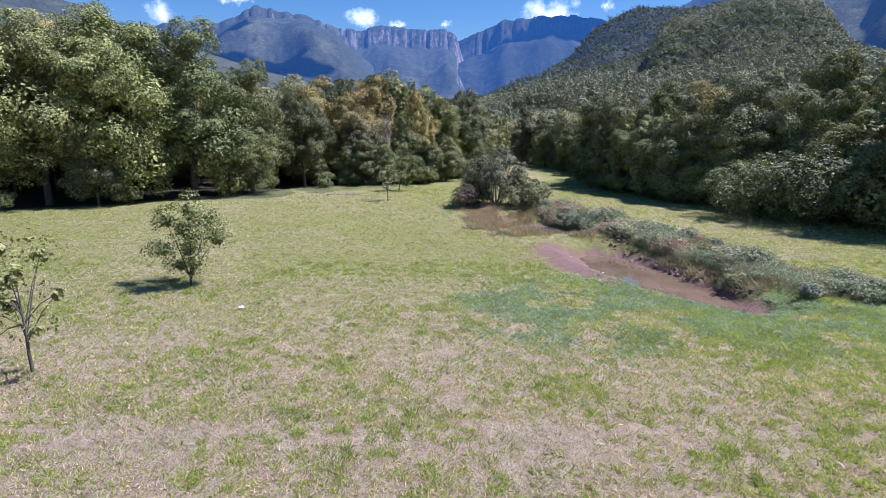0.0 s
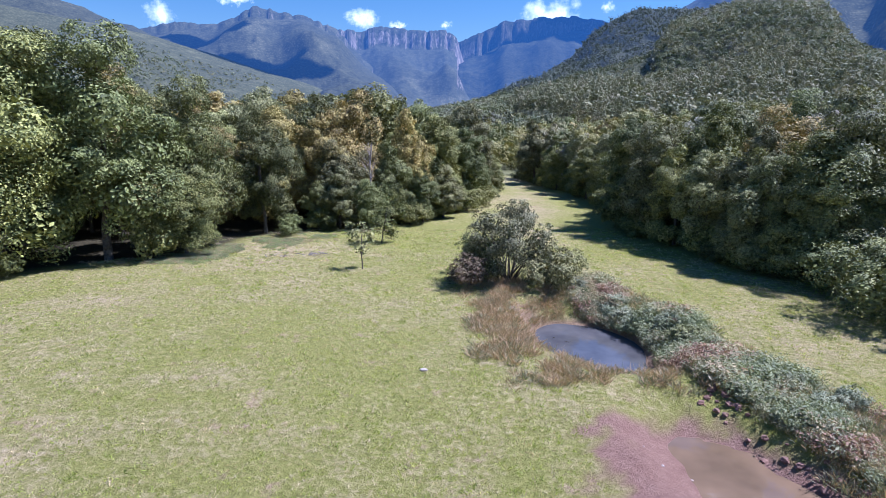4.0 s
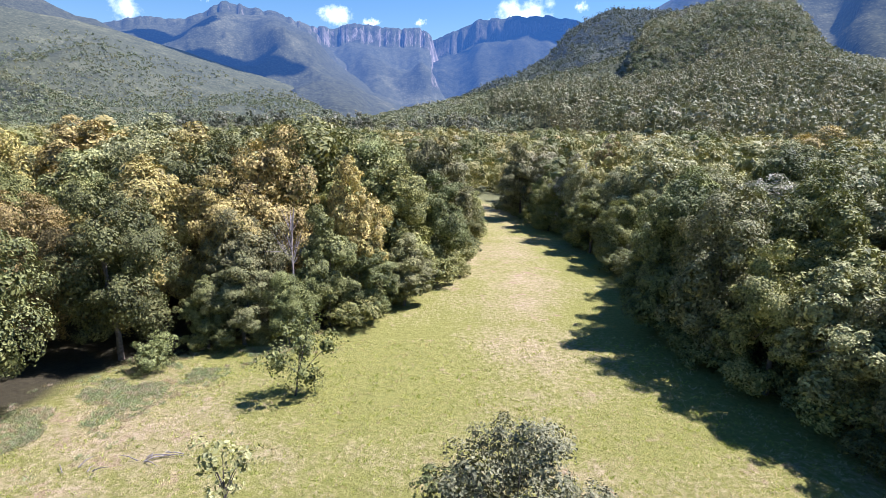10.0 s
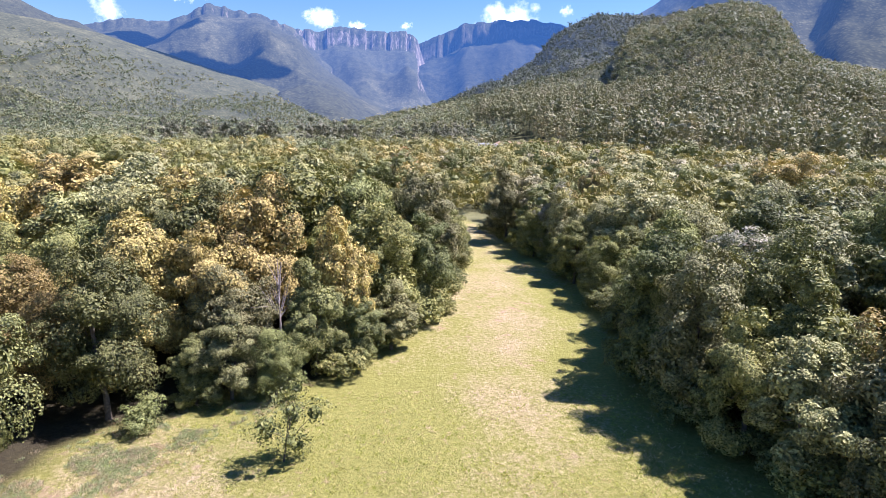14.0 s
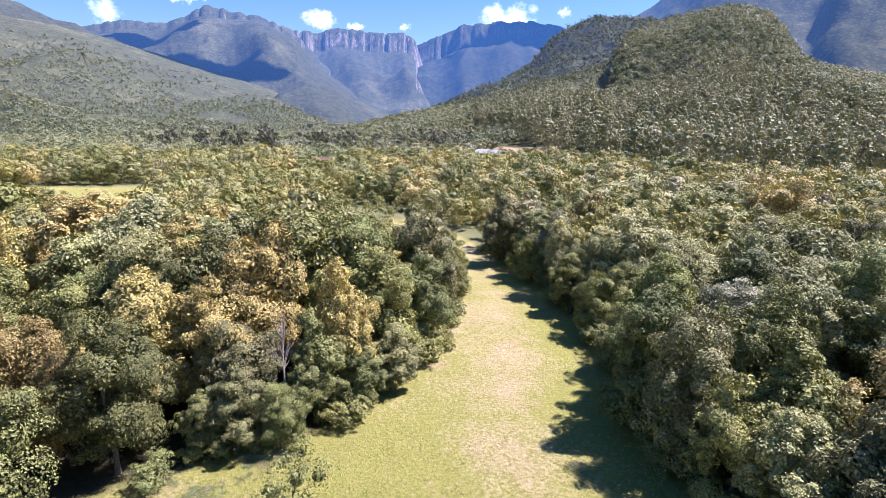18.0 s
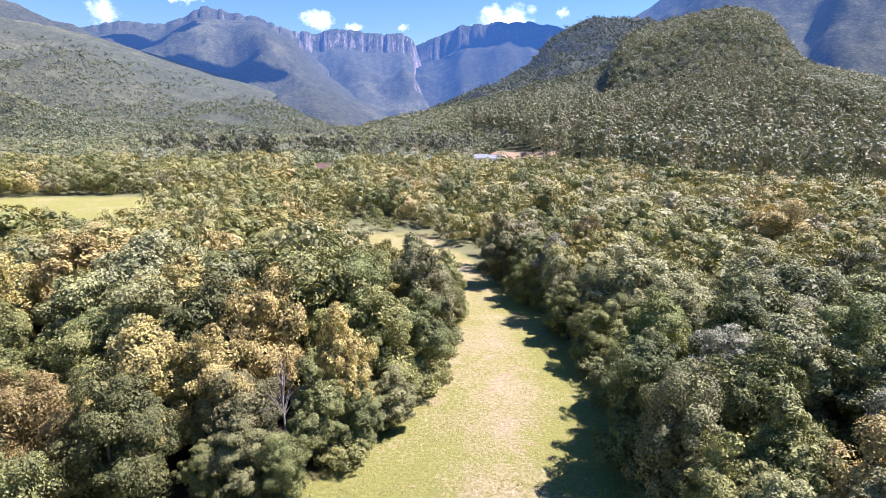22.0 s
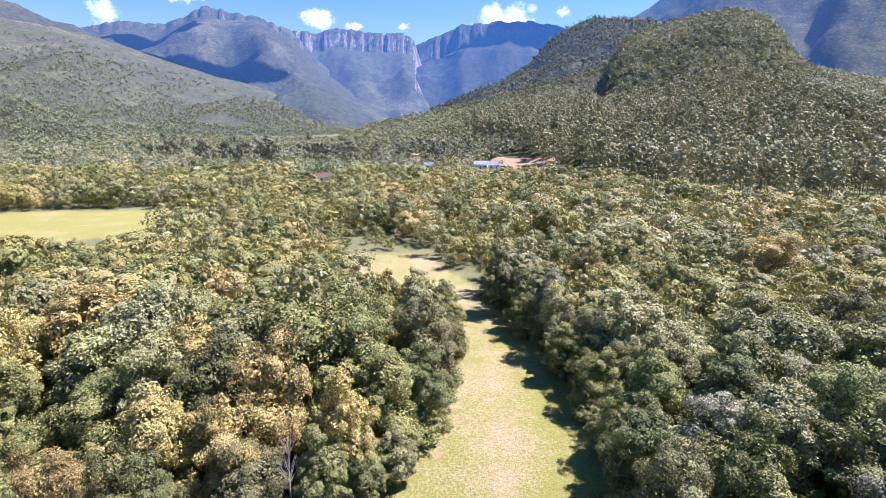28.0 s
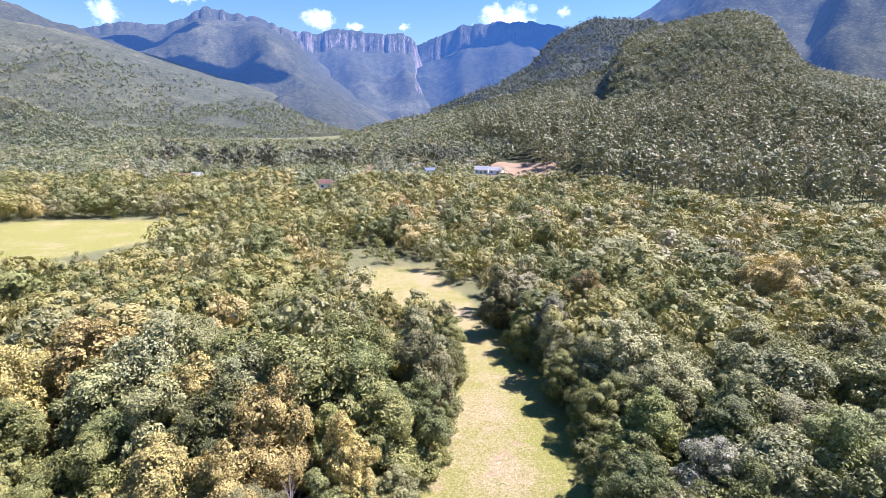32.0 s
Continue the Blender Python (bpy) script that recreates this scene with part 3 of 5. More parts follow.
def masses(r, rx, ry, z0, z1, domes, count, size, low=0.7, plump=1.0):
    """A crown in two steps: a few large domes, and many small clumps over their outside. Returns clumps, their radii, outward directions, and the domes."""
    s = (np.arange(domes) + r.uniform(0.1, 0.9, domes)) / domes
    ang = np.arange(domes) * 2.4 + r.uniform(0, 0.9, domes)
    girth = np.interp(s, [0, 0.3, 0.65, 0.85, 1.0], [low, 0.95, 1.0, 0.72, 0.2])
    k = r.uniform(0.4, 0.72, domes) * girth * (1.45 - 0.45 * plump)
    R = min(rx, ry) * r.uniform(0.42, 0.62, domes) * (0.55 + 0.45 * girth) * plump
    R = np.minimum(R, (z1 - z0) * 0.48)
    c = np.stack([np.cos(ang) * k * rx, np.sin(ang) * k * ry, z0 + R * 0.8 + s * (z1 - z0 - R * 1.75)], 1)
    m = count * 3
    pick = r.choice(domes, m, p=R ** 2 / (R ** 2).sum())
    d = r.normal(size=(m, 3))
    d[:, 2] += 0.35
    d /= np.linalg.norm(d, axis=1, keepdims=True)
    p = c[pick] + d * (R[pick] * r.uniform(0.86, 1.08, m))[:, None]
    gap = (np.linalg.norm(p[:, None] - c[None], axis=2) / R[None])
    gap[np.arange(m), pick] = 9
    free = np.argsort(gap.min(1) < 0.82, kind="stable")[:count]
    return p[free], r.uniform(*size, count) * min(rx, ry), d[free], c, R


def clump_leaves(r, p, q, out, c, R, n, size, inside=0.1, wide=0.7, ruffle=0.34, rise=0.3, own=1.0):
    """Leaves over the clumps' outsides, and some larger ones within the domes; corners (n, 4, 3)."""
    m = int(n * (1 - inside))
    pick = r.choice(len(p), m, p=q ** 2 / (q ** 2).sum())
    d = r.normal(size=(m, 3)) + out[pick] * 0.8 + np.array([0, 0, 0.5])
    d /= np.linalg.norm(d, axis=1, keepdims=True)
    squash = r.uniform(0.65, 1.35, (len(p), 3)) * np.array([1, 1, 0.85])
    a = p[pick] + d * (q[pick] * (0.62 + 0.62 * r.random(m) ** 0.8))[:, None] * squash[pick]
    inner = r.choice(len(c), n - m, p=R ** 2 / (R ** 2).sum())
    e = r.normal(size=(n - m, 3))
    e /= np.linalg.norm(e, axis=1, keepdims=True)
    b = c[inner] + e * (R[inner] * r.uniform(0.45, 0.85, n - m))[:, None]
    pos, nor = np.concatenate([a, b]), np.concatenate([d * own, e])
    nor = nor + np.concatenate([out[pick], e]) * (1.5 - own) + r.normal(size=(n, 3)) * ruffle + np.array([0, 0, rise])
    nor /= np.linalg.norm(nor, axis=1, keepdims=True)
    t = np.cross(nor, r.normal(size=(n, 3)))
    t /= np.linalg.norm(t, axis=1, keepdims=True) + 1e-9
    u = np.cross(nor, t)
    s = (size * r.uniform(0.6, 1.35, n) * np.where(np.arange(n) < m, 1.0, 1.7))[:, None]
    return np.stack([pos - t * s * 0.5, pos + u * s * wide * 0.5 + nor * s * 0.1, pos + t * s * 0.5, pos - u * s * wide * 0.5 + nor * s * 0.1], 1)


def tree_model(seed, height, rx, ry, base, n, size, domes=8, count=60, clump=(0.19, 0.33), low=0.6):
    r = np.random.default_rng(seed)
    p, q, out, c, R = masses(r, rx, ry, base * height, height, domes, count, clump, low)
    crown = quads(clump_leaves(r, p, q, out, c, R, n, size, 0.2, 0.58, 0.55))
    tv = wood(r, height, 0.016 * height, c)
    return (mesh_from("trunk", *tv, BARK, True), mesh_from("crown", *crown, LEAF_GREEN))


FRONT = [tree_model(100 + i, 12.0, *shape, 34000, 0.19, dm, 110, clump=(0.09, 0.27), low=0.85) for i, (shape, dm) in enumerate([((3.4, 3.2, 0.02), 10), ((3.9, 3.7, 0.04), 12), ((3.1, 3.3, 0.01), 9), ((4.2, 3.9, 0.08), 11), ((3.6, 3.1, 0.03), 10)])]
HOLLOW = [tree_model(150 + i, 12.0, rx, ry, base, 44000, 0.15, 10, 120, clump=(0.09, 0.27), low=0.8) for i, (rx, ry, base) in enumerate([(3.8, 3.6, 0.1), (4.2, 3.9, 0.14), (3.5, 3.7, 0.08)])]
BACK = [tree_model(200 + i, 12.0, *shape, 15000, 0.26, dm, 80, clump=(0.1, 0.28)) for i, (shape, dm) in enumerate([((3.9, 3.7, 0.15), 8), ((4.4, 4.1, 0.25), 7), ((3.5, 3.6, 0.12), 9), ((4.7, 4.4, 0.28), 8), ((4.0, 4.3, 0.2), 6)])]


def put_tree(model, x, y, height, leaf, label, group="wood round the meadow", wide=1.0, turn=None, name="tree", r=rng, z=None):
    k = height / 12.0
    ob = thing(name, label, "tree" if "tree" in name else "shrub", group)
    turn = r.uniform(0, 360) if turn is None else turn
    gz = float(ground_z(x, y)) if z is None else z
    ob.matrix_basis = Matrix.Translation((x, y, gz)) @ Matrix.Rotation(radians(turn), 4, "Z")
    sc = Matrix.Diagonal((k * wide, k * wide, k, 1))
    part("trunk", model[0], ob, place=sc)
    crown = part("crown", model[1], ob, place=sc)
    crown.material_slots[0].link = "OBJECT"
    crown.material_slots[0].material = leaf
    return ob


KINDS = {
    "green": (LEAF_GREEN, "broadleaf tree with a dense mid-green crown"),
    "grey": (LEAF_GREY, "broadleaf tree with a dull grey-green crown"),
    "dark": (LEAF_DARK, "dark evergreen tree with a heavy crown"),
    "gold": (LEAF_GOLD, "tree with golden-brown sunlit foliage"),
    "lime": (LEAF_LIME, "tree with a bright yellow-green crown"),
    "pale": (LEAF_PALE, "tall tree with a pale yellowish-green crown"),
    "mauve": (LEAF_MAUVE, "tree with pale mauve bloom on its crown"),
    "red": (LEAF_RED, "tree with reddish autumn foliage"),
}
# trees that can be told apart: x, y, height, kind, width
HEROES = [
    (-16.0, 68.0, 11.5, "gold", 1.05), (-20.5, 63.5, 9.5, "gold", 0.9), (-11.5, 68.5, 11.0, "gold", 0.95), (-9.5, 74.0, 13.0, "gold", 0.9), (-3.2, 71.5, 11.0, "gold", 0.75),
    (-30.0, 86.0, 14.5, "gold", 1.15), (-35.5, 82.0, 13.5, "gold", 0.9), (-16.5, 78.0, 14.0, "gold", 1.1),
    (-27.0, 60.0, 14.0, "gold", 0.9), (-40.0, 58.0, 16.5, "gold", 1.0), (3.6, 86.0, 12.8, "grey", 0.95), (-2.5, 82.0, 12.5, "dark", 1.0), (3.0, 80.5, 10.0, "dark", 0.95), (-5.5, 88.0, 13.0, "green", 1.0),
    (0.4, 72.8, 5.5, "grey", 1.3), (23.0, 75.0, 10.5, "lime", 1.1), (24.5, 67.0, 10.0, "mauve", 1.1), (20.5, 70.5, 9.0, "dark", 1.0), (25.0, 53.0, 10.2, "gold", 1.1), (22.5, 57.5, 9.6, "green", 1.05), (30.0, 57.0, 10.5, "mauve", 1.0),
    (25.0, 46.5, 10.0, "grey", 1.0), (31.5, 62.0, 11.0, "dark", 1.1), (59.0, 112.0, 14.0, "gold", 1.2), (17.5, 118.0, 11.5, "grey", 1.0), (22.5, 106.0, 10.5, "mauve", 0.9),
    (-22.5, 50.5, 15.0, "dark", 1.05), (-27.0, 47.0, 15.0, "green", 1.1), (-32.0, 45.0, 15.0, "green", 1.05), (-19.0, 55.5, 12.5, "dark", 0.9), (-37.0, 44.0, 14.5, "dark", 1.0), (-30.0, 53.0, 16.5, "green", 1.1), (-15.5, 62.5, 10.0, "dark", 0.95),
    (22.5, 47.5, 8.5, "green", 1.0), (21.6, 51.0, 8.8, "grey", 1.0), (28.5, 40.5, 9.0, "dark", 1.0), (30.0, 44.0, 8.5, "green", 1.1), (-9.2, 64.6, 6.0, "grey", 1.1), (-9.8, 67.0, 8.0, "grey", 1.0), (-4.6, 68.4, 8.0, "dark", 1.0), (30.4, 113.7, 12.0, "gold", 0.9), (8.0, 117.5, 6.0, "grey", 0.9), (6.0, 104.0, 8.0, "green", 0.8),
]
HEROES += [(-6.5, 64.7, 4.6, "dark", 1.05), (20.0, 48.0, 7.0, "grey", 1.1), (19.4, 53.6, 7.6, "grey", 1.1), (27.0, 43.5, 9.0, "grey", 0.95), (18.9, 57.0, 8.2, "green", 1.0)]


def low_before_bend(x, y, h):
    """The wood is low where the meadow bends away behind it."""
    return min(h, 29.5 - 0.252 * (y - 31.5)) if y > 96 and -12 < x < 11 else h


HEROES += [(23.6, 45.8, 8.4, "dark", 1.15), (26.2, 47.2, 9.4, "dark", 1.0), (18.2, 65.3, 10.6, "dark", 0.95), (18.6, 61.2, 10.0, "grey", 0.95), (19.8, 69.6, 9.6, "dark", 0.9)]
placed = []
for x, y, h, kind, wide in HEROES:
    h = low_before_bend(x, y, h)
    put_tree(HOLLOW[len(placed) % 3] if x < -13 and y < 66 else FRONT[len(placed) % 5], x, y, h, KINDS[kind][0], KINDS[kind][1], wide=wide)
    placed.append((x, y))


def far_from(x, y, d):
    return all((x - a) ** 2 + (y - b) ** 2 > d * d for a, b in placed)


def seen(x, y, slack=0.90):
    """Inside what the camera can ever see, or near enough to shade it."""
    return abs(x - 1) < (y + 6) * slack and y > 12


spots, inner = [], []
for iy in range(0, 27):
    for ix in range(-18, 19):
        x, y = ix * 4.9 + (iy % 2) * 2.45 + rng.uniform(-1.6, 1.6), 12 + iy * 4.5 + rng.uniform(-1.5, 1.5)
        g = float(edge_gap(x, y))
        if g < (-0.4 if x > 0 and y < 72 else -2.6 if x < 9 and y > 84 else -2.0 if y > 76 else -1.0) and seen(x, y) and (g > -9 or rng.random() < 0.97):
            spots.append((x, y, g))
for x, y, g in spots:
    if not far_from(x, y, 3.6) or math.hypot(x + 6.6, y - 66.3) < 3.4:
        continue
    left = x < float(np.interp(y, EDGE_L[:, 0], EDGE_L[:, 1])) + 1
    u = rng.random()
    if left:
        kind = "gold" if u < 0.07 else "pale" if u < 0.22 else "grey" if u < 0.46 else "dark" if u < 0.62 else "lime" if u < 0.66 else "green"
        h = 13.0 * rng.uniform(0.7, 1.12) * (0.82 if g > -4 else 1.0) * (0.9 if y > 95 else 1.0) * (0.74 if y > 98 and x > -16 else 1.0)
    else:
        kind = "mauve" if u < 0.03 else "pale" if u < 0.16 else "grey" if u < 0.36 else "dark" if u < 0.47 else "lime" if u < 0.57 else "green"
        h = 11.2 * rng.uniform(0.72, 1.14) * (0.95 if g > -4 else 1.0) * (0.78 if g > -5 and 72 < y < 92 else 1.0)
    front = (g > -6 and y < 95) or y < 78
    if not left and y < 62 and kind in ("pale", "mauve"):
        kind = "grey"
    if left and y < 58 and kind in ("pale", "lime", "grey"):
        kind = "green"
    h = low_before_bend(x, y, h)
    if y > 92 and g < -4.5:
        inner.append((x, y, h, rng.random()))
        placed.append((x, y))
        continue
    pool_of = HOLLOW if left and y < 66 else FRONT if front else BACK
    put_tree(pool_of[int(rng.integers(len(pool_of)))], x, y, h, KINDS[kind][0], KINDS[kind][1], wide=rng.uniform(0.85, 1.15) * (0.9 if y < 62 and not left else 1.0))
    placed.append((x, y))

# smaller trees that close the wood's edge down to the grass
for side, edge, y1 in ((-1, EDGE_L, 112.0), (1, EDGE_R, 112.0)):
    y = 39.0 if side < 0 else 30.0
    while y < y1:
        x = float(np.interp(y, edge[:, 0], edge[:, 1])) + side * rng.uniform(1.0, 2.4)
        if seen(x, y, 0.88) and not (side < 0 and y < 62 and rng.random() < 0.6) and far_from(x, y, 1.6) and math.hypot(x + 6.4, y - 65.6) > 3.0:
            u = rng.random()
            kind = "grey" if u < 0.2 else "green" if u < 0.6 else "dark"
            put_tree(FRONT[int(rng.integers(5))], x, y, rng.uniform(4.5, 7.5), KINDS[kind][0], "small bushy tree at the wood's edge", "small trees at the wood's edge", rng.uniform(1.0, 1.35), name="small_tree")
            placed.append((x, y))
        y += rng.uniform(2.4, 3.6) * (1.0 if y < 75 else 1.4)

# ---- woods that nobody could count ----
ICO_V = np.array([(0, 0, 1)] + [(0.894 * math.cos(k * 1.2566), 0.894 * math.sin(k * 1.2566), 0.447) for k in range(5)] + [(0.894 * math.cos(k * 1.2566 + 0.628), 0.894 * math.sin(k * 1.2566 + 0.628), -0.447) for k in range(5)] + [(0, 0, -1)])
ICO_F = np.array([(0, 1 + k, 1 + (k + 1) % 5) for k in range(5)] + [(1 + k, 6 + k, 1 + (k + 1) % 5) for k in range(5)] + [(1 + (k + 1) % 5, 6 + k, 6 + (k + 1) % 5) for k in range(5)] + [(11, 6 + (k + 1) % 5, 6 + k) for k in range(5)])


def far_crown(r, shape, domes, count, n, size, clump, trunk, rise, solid, plump):
    """A far tree of unit height: small leaves in clumps over a few domes, as verts and triangles."""
    p, q, out, c, R = masses(r, shape[0], shape[1], shape[2], 1.0, domes, count, clump, 0.7, plump)
    pieces = [(a + ICO_V * (1 + r.uniform(-0.25, 0.25, (12, 1))) * k * 0.42, ICO_F) for a, k in zip(c, R)]
    if solid:
        pieces += [(a + (ICO_V * (1 + r.uniform(-0.3, 0.3, (12, 1)))) @ np.array(Euler(r.uniform(0, 6.3, 3)).to_matrix()) * k * 0.55, ICO_F) for a, k in zip(p, q)]
    L = clump_leaves(r, p, q, out, c, R, n, size, 0.06, 0.9, 0.28, rise, 0.6)
    L[:, 1] = (L[:, 1] + L[:, 2]) * 0.5
    pieces.append((L[:, (0, 1, 3)].reshape(-1, 3), np.arange(n * 3).reshape(-1, 3)))
    if trunk:
        v, f = tube([(0, 0, -0.02), (0, 0, 0.6)], [0.012, 0.008], 4)
        pieces.append((v, np.concatenate([f[:, (0, 1, 2)], f[:, (0, 2, 3)]])))
    return stack(pieces)


def far_wood(name, xs, ys, hs, zs, tones, n, size, mat, label, shape=(0.36, 0.36, 0.2), variants=9, domes=4, count=30, seed=5, clump=(0.16, 0.3), trunk=False, rise=-0.15, solid=False, plump=1.0):
    """Many crowns joined into one mesh."""
    r = np.random.default_rng(seed)
    vs, fs, tn, off = [], [], [], 0
    which = r.integers(0, variants, len(xs))
    ang = r.uniform(0, 2 * np.pi, len(xs))
    wide = r.uniform(0.8, 1.25, len(xs))
    for v in range(variants):
        tv, tf = far_crown(r, shape, domes, count, n, size, clump, trunk, rise, solid, plump)
        m = which == v
        if not m.any():
            continue
        T = tv[None]
        ca, sa = np.cos(ang[m])[:, None], np.sin(ang[m])[:, None]
        h, w = hs[m][:, None], (hs * wide)[m][:, None]
        P = np.stack([(T[..., 0] * ca - T[..., 1] * sa) * w + xs[m][:, None], (T[..., 0] * sa + T[..., 1] * ca) * w + ys[m][:, None], T[..., 2] * h + zs[m][:, None]], -1)
        vs.append(P.reshape(-1, 3))
        fs.append((tf[None] + (np.arange(m.sum()) * len(tv))[:, None, None] + off).reshape(-1, 3))
        off += m.sum() * len(tv)
        tn.append(np.repeat(tones[m], len(tv)))
    me = mesh_from(name, np.concatenate(vs), np.concatenate(fs), mat, False, {"tone": np.concatenate(tn)})
    return tagged(new(name, me), label, "woodland", kind="stuff")


def scatter(r, step, x0, x1, y0, y1):
    nx, ny = int((x1 - x0) / step), int((y1 - y0) / step)
    gx_, gy_ = np.meshgrid(np.arange(nx), np.arange(ny), indexing="ij")
    x = x0 + (gx_ + 0.5 * (gy_ % 2) + r.uniform(-0.38, 0.38, gx_.shape)) * step
    y = y0 + (gy_ + r.uniform(-0.38, 0.38, gx_.shape)) * step
    return x.ravel(), y.ravel()


def grove(x, y):
    """Inside the planted eucalypts on and below the hill."""
    line = np.where(x > 118, 238 - (x - 118) * 0.35, 238 + (118 - x) * 7)
    az, r = polar(x, y)
    top = np.interp(az, [3, 8, 14, 19, 24, 30, 36, 45], [560, 600, 620, 640, 680, 720, 640, 520])
    return (y > line) & (r < top) & (x > 40) & (y < 640)


r2 = np.random.default_rng(42)


def sight_of_field(x, y, h):
    """Low scrub before the far pasture, so that its grass is open to the meadow side."""
    az, r = np.degrees(np.arctan2(x - 1.5, y - 31.5)), np.hypot(x - 1.5, y - 31.5)
    rf = np.interp(az, [-45, -35, -29, -22.8], [163, 169, 173, 197])
    return np.where((az < -22.8) & (r < rf + 4), np.minimum(h, np.maximum(29.8 - 30.5 * r / rf, 1.6)), h)


OPENINGS = [(-38.5, 324, 16), (60, 400, 24), (19, 400, 12), (-122, 362, 15), (82, 372, 32), (-22, 420, 9)]


def cover(x, y):
    """Gardens and paths before the houses: the wood is low there."""
    k = np.ones(len(x))
    for a, b, w in OPENINGS:
        k = np.minimum(k, 0.3 + 0.7 * smooth(0.7, 1.25, np.hypot((x - a) / w, (y - b + 26) / 38)))
    return k


def clear_of_houses(x, y):
    k = np.ones(len(x), bool)
    for a, b, w in OPENINGS[:4]:
        k &= np.hypot(x - a, y - b) > w * 0.6
    return k & ~((np.abs(x + 22 + (y - 400) * 0.05) < 4) & (y > 385) & (y < 470))


inner = np.array(inner)
far_wood("inner_wood", inner[:, 0], inner[:, 1], inner[:, 2], ground_z(inner[:, 0], inner[:, 1]), np.clip(inner[:, 3] * 0.6 + fbm(inner[:, 0] * 0.06, inner[:, 1] * 0.06, 66, 2) * 0.6 - 0.12, 0, 0.97), 5200, 0.03, WOOD_LEAF, "mixed green and golden wood beside the meadow's far end", (0.38, 0.38, 0.1), domes=8, count=80, seed=15, clump=(0.09, 0.24), solid=True)
x, y = scatter(r2, 6.3, -270, 330, 118, 330)
keep = (np.abs(x - 1.5) < (y - 20) * 0.88) & (edge_gap(x, y) < -2.5) & (field_gap(x, y) < -2) & ~grove(x, y)
keep &= ~((y < 132) & (np.abs(x) < 80))
pn = np.array(placed)
x, y = x[keep], y[keep]
near_old = np.array([((pn - (a, b)) ** 2).sum(1).min() < 14 for a, b in zip(x, y)])
x, y = x[~near_old], y[~near_old]
size = r2.uniform(5.5, 11.5, len(x)) * (0.75 + 0.5 * fbm(x * 0.03, y * 0.03, 8, 2)) * np.where((y < 200) & (edge_gap(x, y) > -14), 0.8, 1.0) * cover(x, y) * np.where(grove(x, y + 26), 0.65, 1.0)
size = sight_of_field(x, y, size)
thicket = (x > -20) & (x < 5) & (y > 162) & (y < 186)
size = np.where(thicket, 3.0 + 1.0 * r2.random(len(x)), size)
hue = np.clip(r2.random(len(x)) * 0.55 + fbm(x * 0.05, y * 0.05, 61, 2) * 0.75 - 0.15, 0, 0.975)
hue = np.where(r2.random(len(x)) < 0.012, 0.995, np.where(thicket, 0.1, hue))
far_wood("valley_wood", x, y, size, land_z(x, y), hue, 1500, 0.058, WOOD_LEAF, "mixed green and golden subtropical wood filling the valley", (0.5, 0.5, 0.0), domes=5, count=40, clump=(0.1, 0.27))
x, y = scatter(r2, 9.6, -900, 700, 330, 900)
keep = (np.abs(x - 1.5) < (y - 20) * 0.88) & ~grove(x, y) & (earth_gap(x, y) < -0.05) & clear_of_houses(x, y)
x, y = x[keep], y[keep]
hue = np.clip(r2.random(len(x)) * 0.6 + fbm(x * 0.02, y * 0.02, 62, 2) * 0.7 - 0.15, 0, 0.93)
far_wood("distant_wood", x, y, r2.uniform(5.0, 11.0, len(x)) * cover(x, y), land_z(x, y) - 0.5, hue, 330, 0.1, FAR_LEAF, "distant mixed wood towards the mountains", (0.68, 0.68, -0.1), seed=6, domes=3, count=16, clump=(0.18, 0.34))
x, y = scatter(r2, 9.2, 40, 520, 190, 640)
keep = grove(x, y) & (np.abs(x - 1.5) < (y - 20) * 0.92)
x, y = x[keep], y[keep]
far_wood("eucalypt_grove", x, y, r2.uniform(15.0, 27.0, len(x)), land_z(x, y), r2.random(len(x)), 560, 0.048, EUC_LEAF, "tall grey-green eucalypt plantation on the hill", (0.17, 0.17, 0.2), seed=9, domes=5, count=30, clump=(0.14, 0.34), trunk=True, rise=-0.3, solid=True, plump=1.5)
x, y = scatter(r2, 11.0, -60, 900, 380, 1130)
az, rr = polar(x, y)
keep = ~grove(x, y) & (az > -4) & (az < 46) & (rr < 1060) & (hill_z(az, rr) > ground_z(x, y)) & (earth_gap(x, y) < 0)
x, y = x[keep], y[keep]
hue = np.clip(r2.random(len(x)) * 0.5 + fbm(x * 0.012, y * 0.012, 63, 2) * 0.5 - 0.1, 0, 0.7)
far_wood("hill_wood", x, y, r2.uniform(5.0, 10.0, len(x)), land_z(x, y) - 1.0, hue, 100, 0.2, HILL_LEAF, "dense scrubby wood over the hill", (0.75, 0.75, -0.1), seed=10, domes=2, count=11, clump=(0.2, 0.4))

SIDE = MOUNTAINS[0][1]
x, y = scatter(r2, 10.5, -1250, 60, 480, 1800)
az, rr = polar(x, y)
keep = (az > -42) & (az < 0) & (rr > 540) & (rr < 1250 + 600 * r2.random(len(x))) & (SIDE.height(az, rr) > ground_z(x, y)) & (fbm(x * 0.008, y * 0.004, 64, 3) < 0.66)
x, y, az, rr = x[keep], y[keep], az[keep], rr[keep]
hue = np.clip(r2.random(len(x)) * 0.6 + fbm(x * 0.01, y * 0.01, 65, 2) * 0.6 - 0.15, 0, 0.8)
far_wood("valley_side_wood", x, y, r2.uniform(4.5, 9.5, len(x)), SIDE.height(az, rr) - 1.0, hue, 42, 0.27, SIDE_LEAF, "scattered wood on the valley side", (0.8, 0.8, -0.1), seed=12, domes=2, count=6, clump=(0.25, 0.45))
RIDGE_5 = [m[1] for m in MOUNTAINS if m[0] == "backdrop_5"][0]
x, y = scatter(r2, 14.0, 60, 800, 850, 1950)
az, rr = polar(x, y)
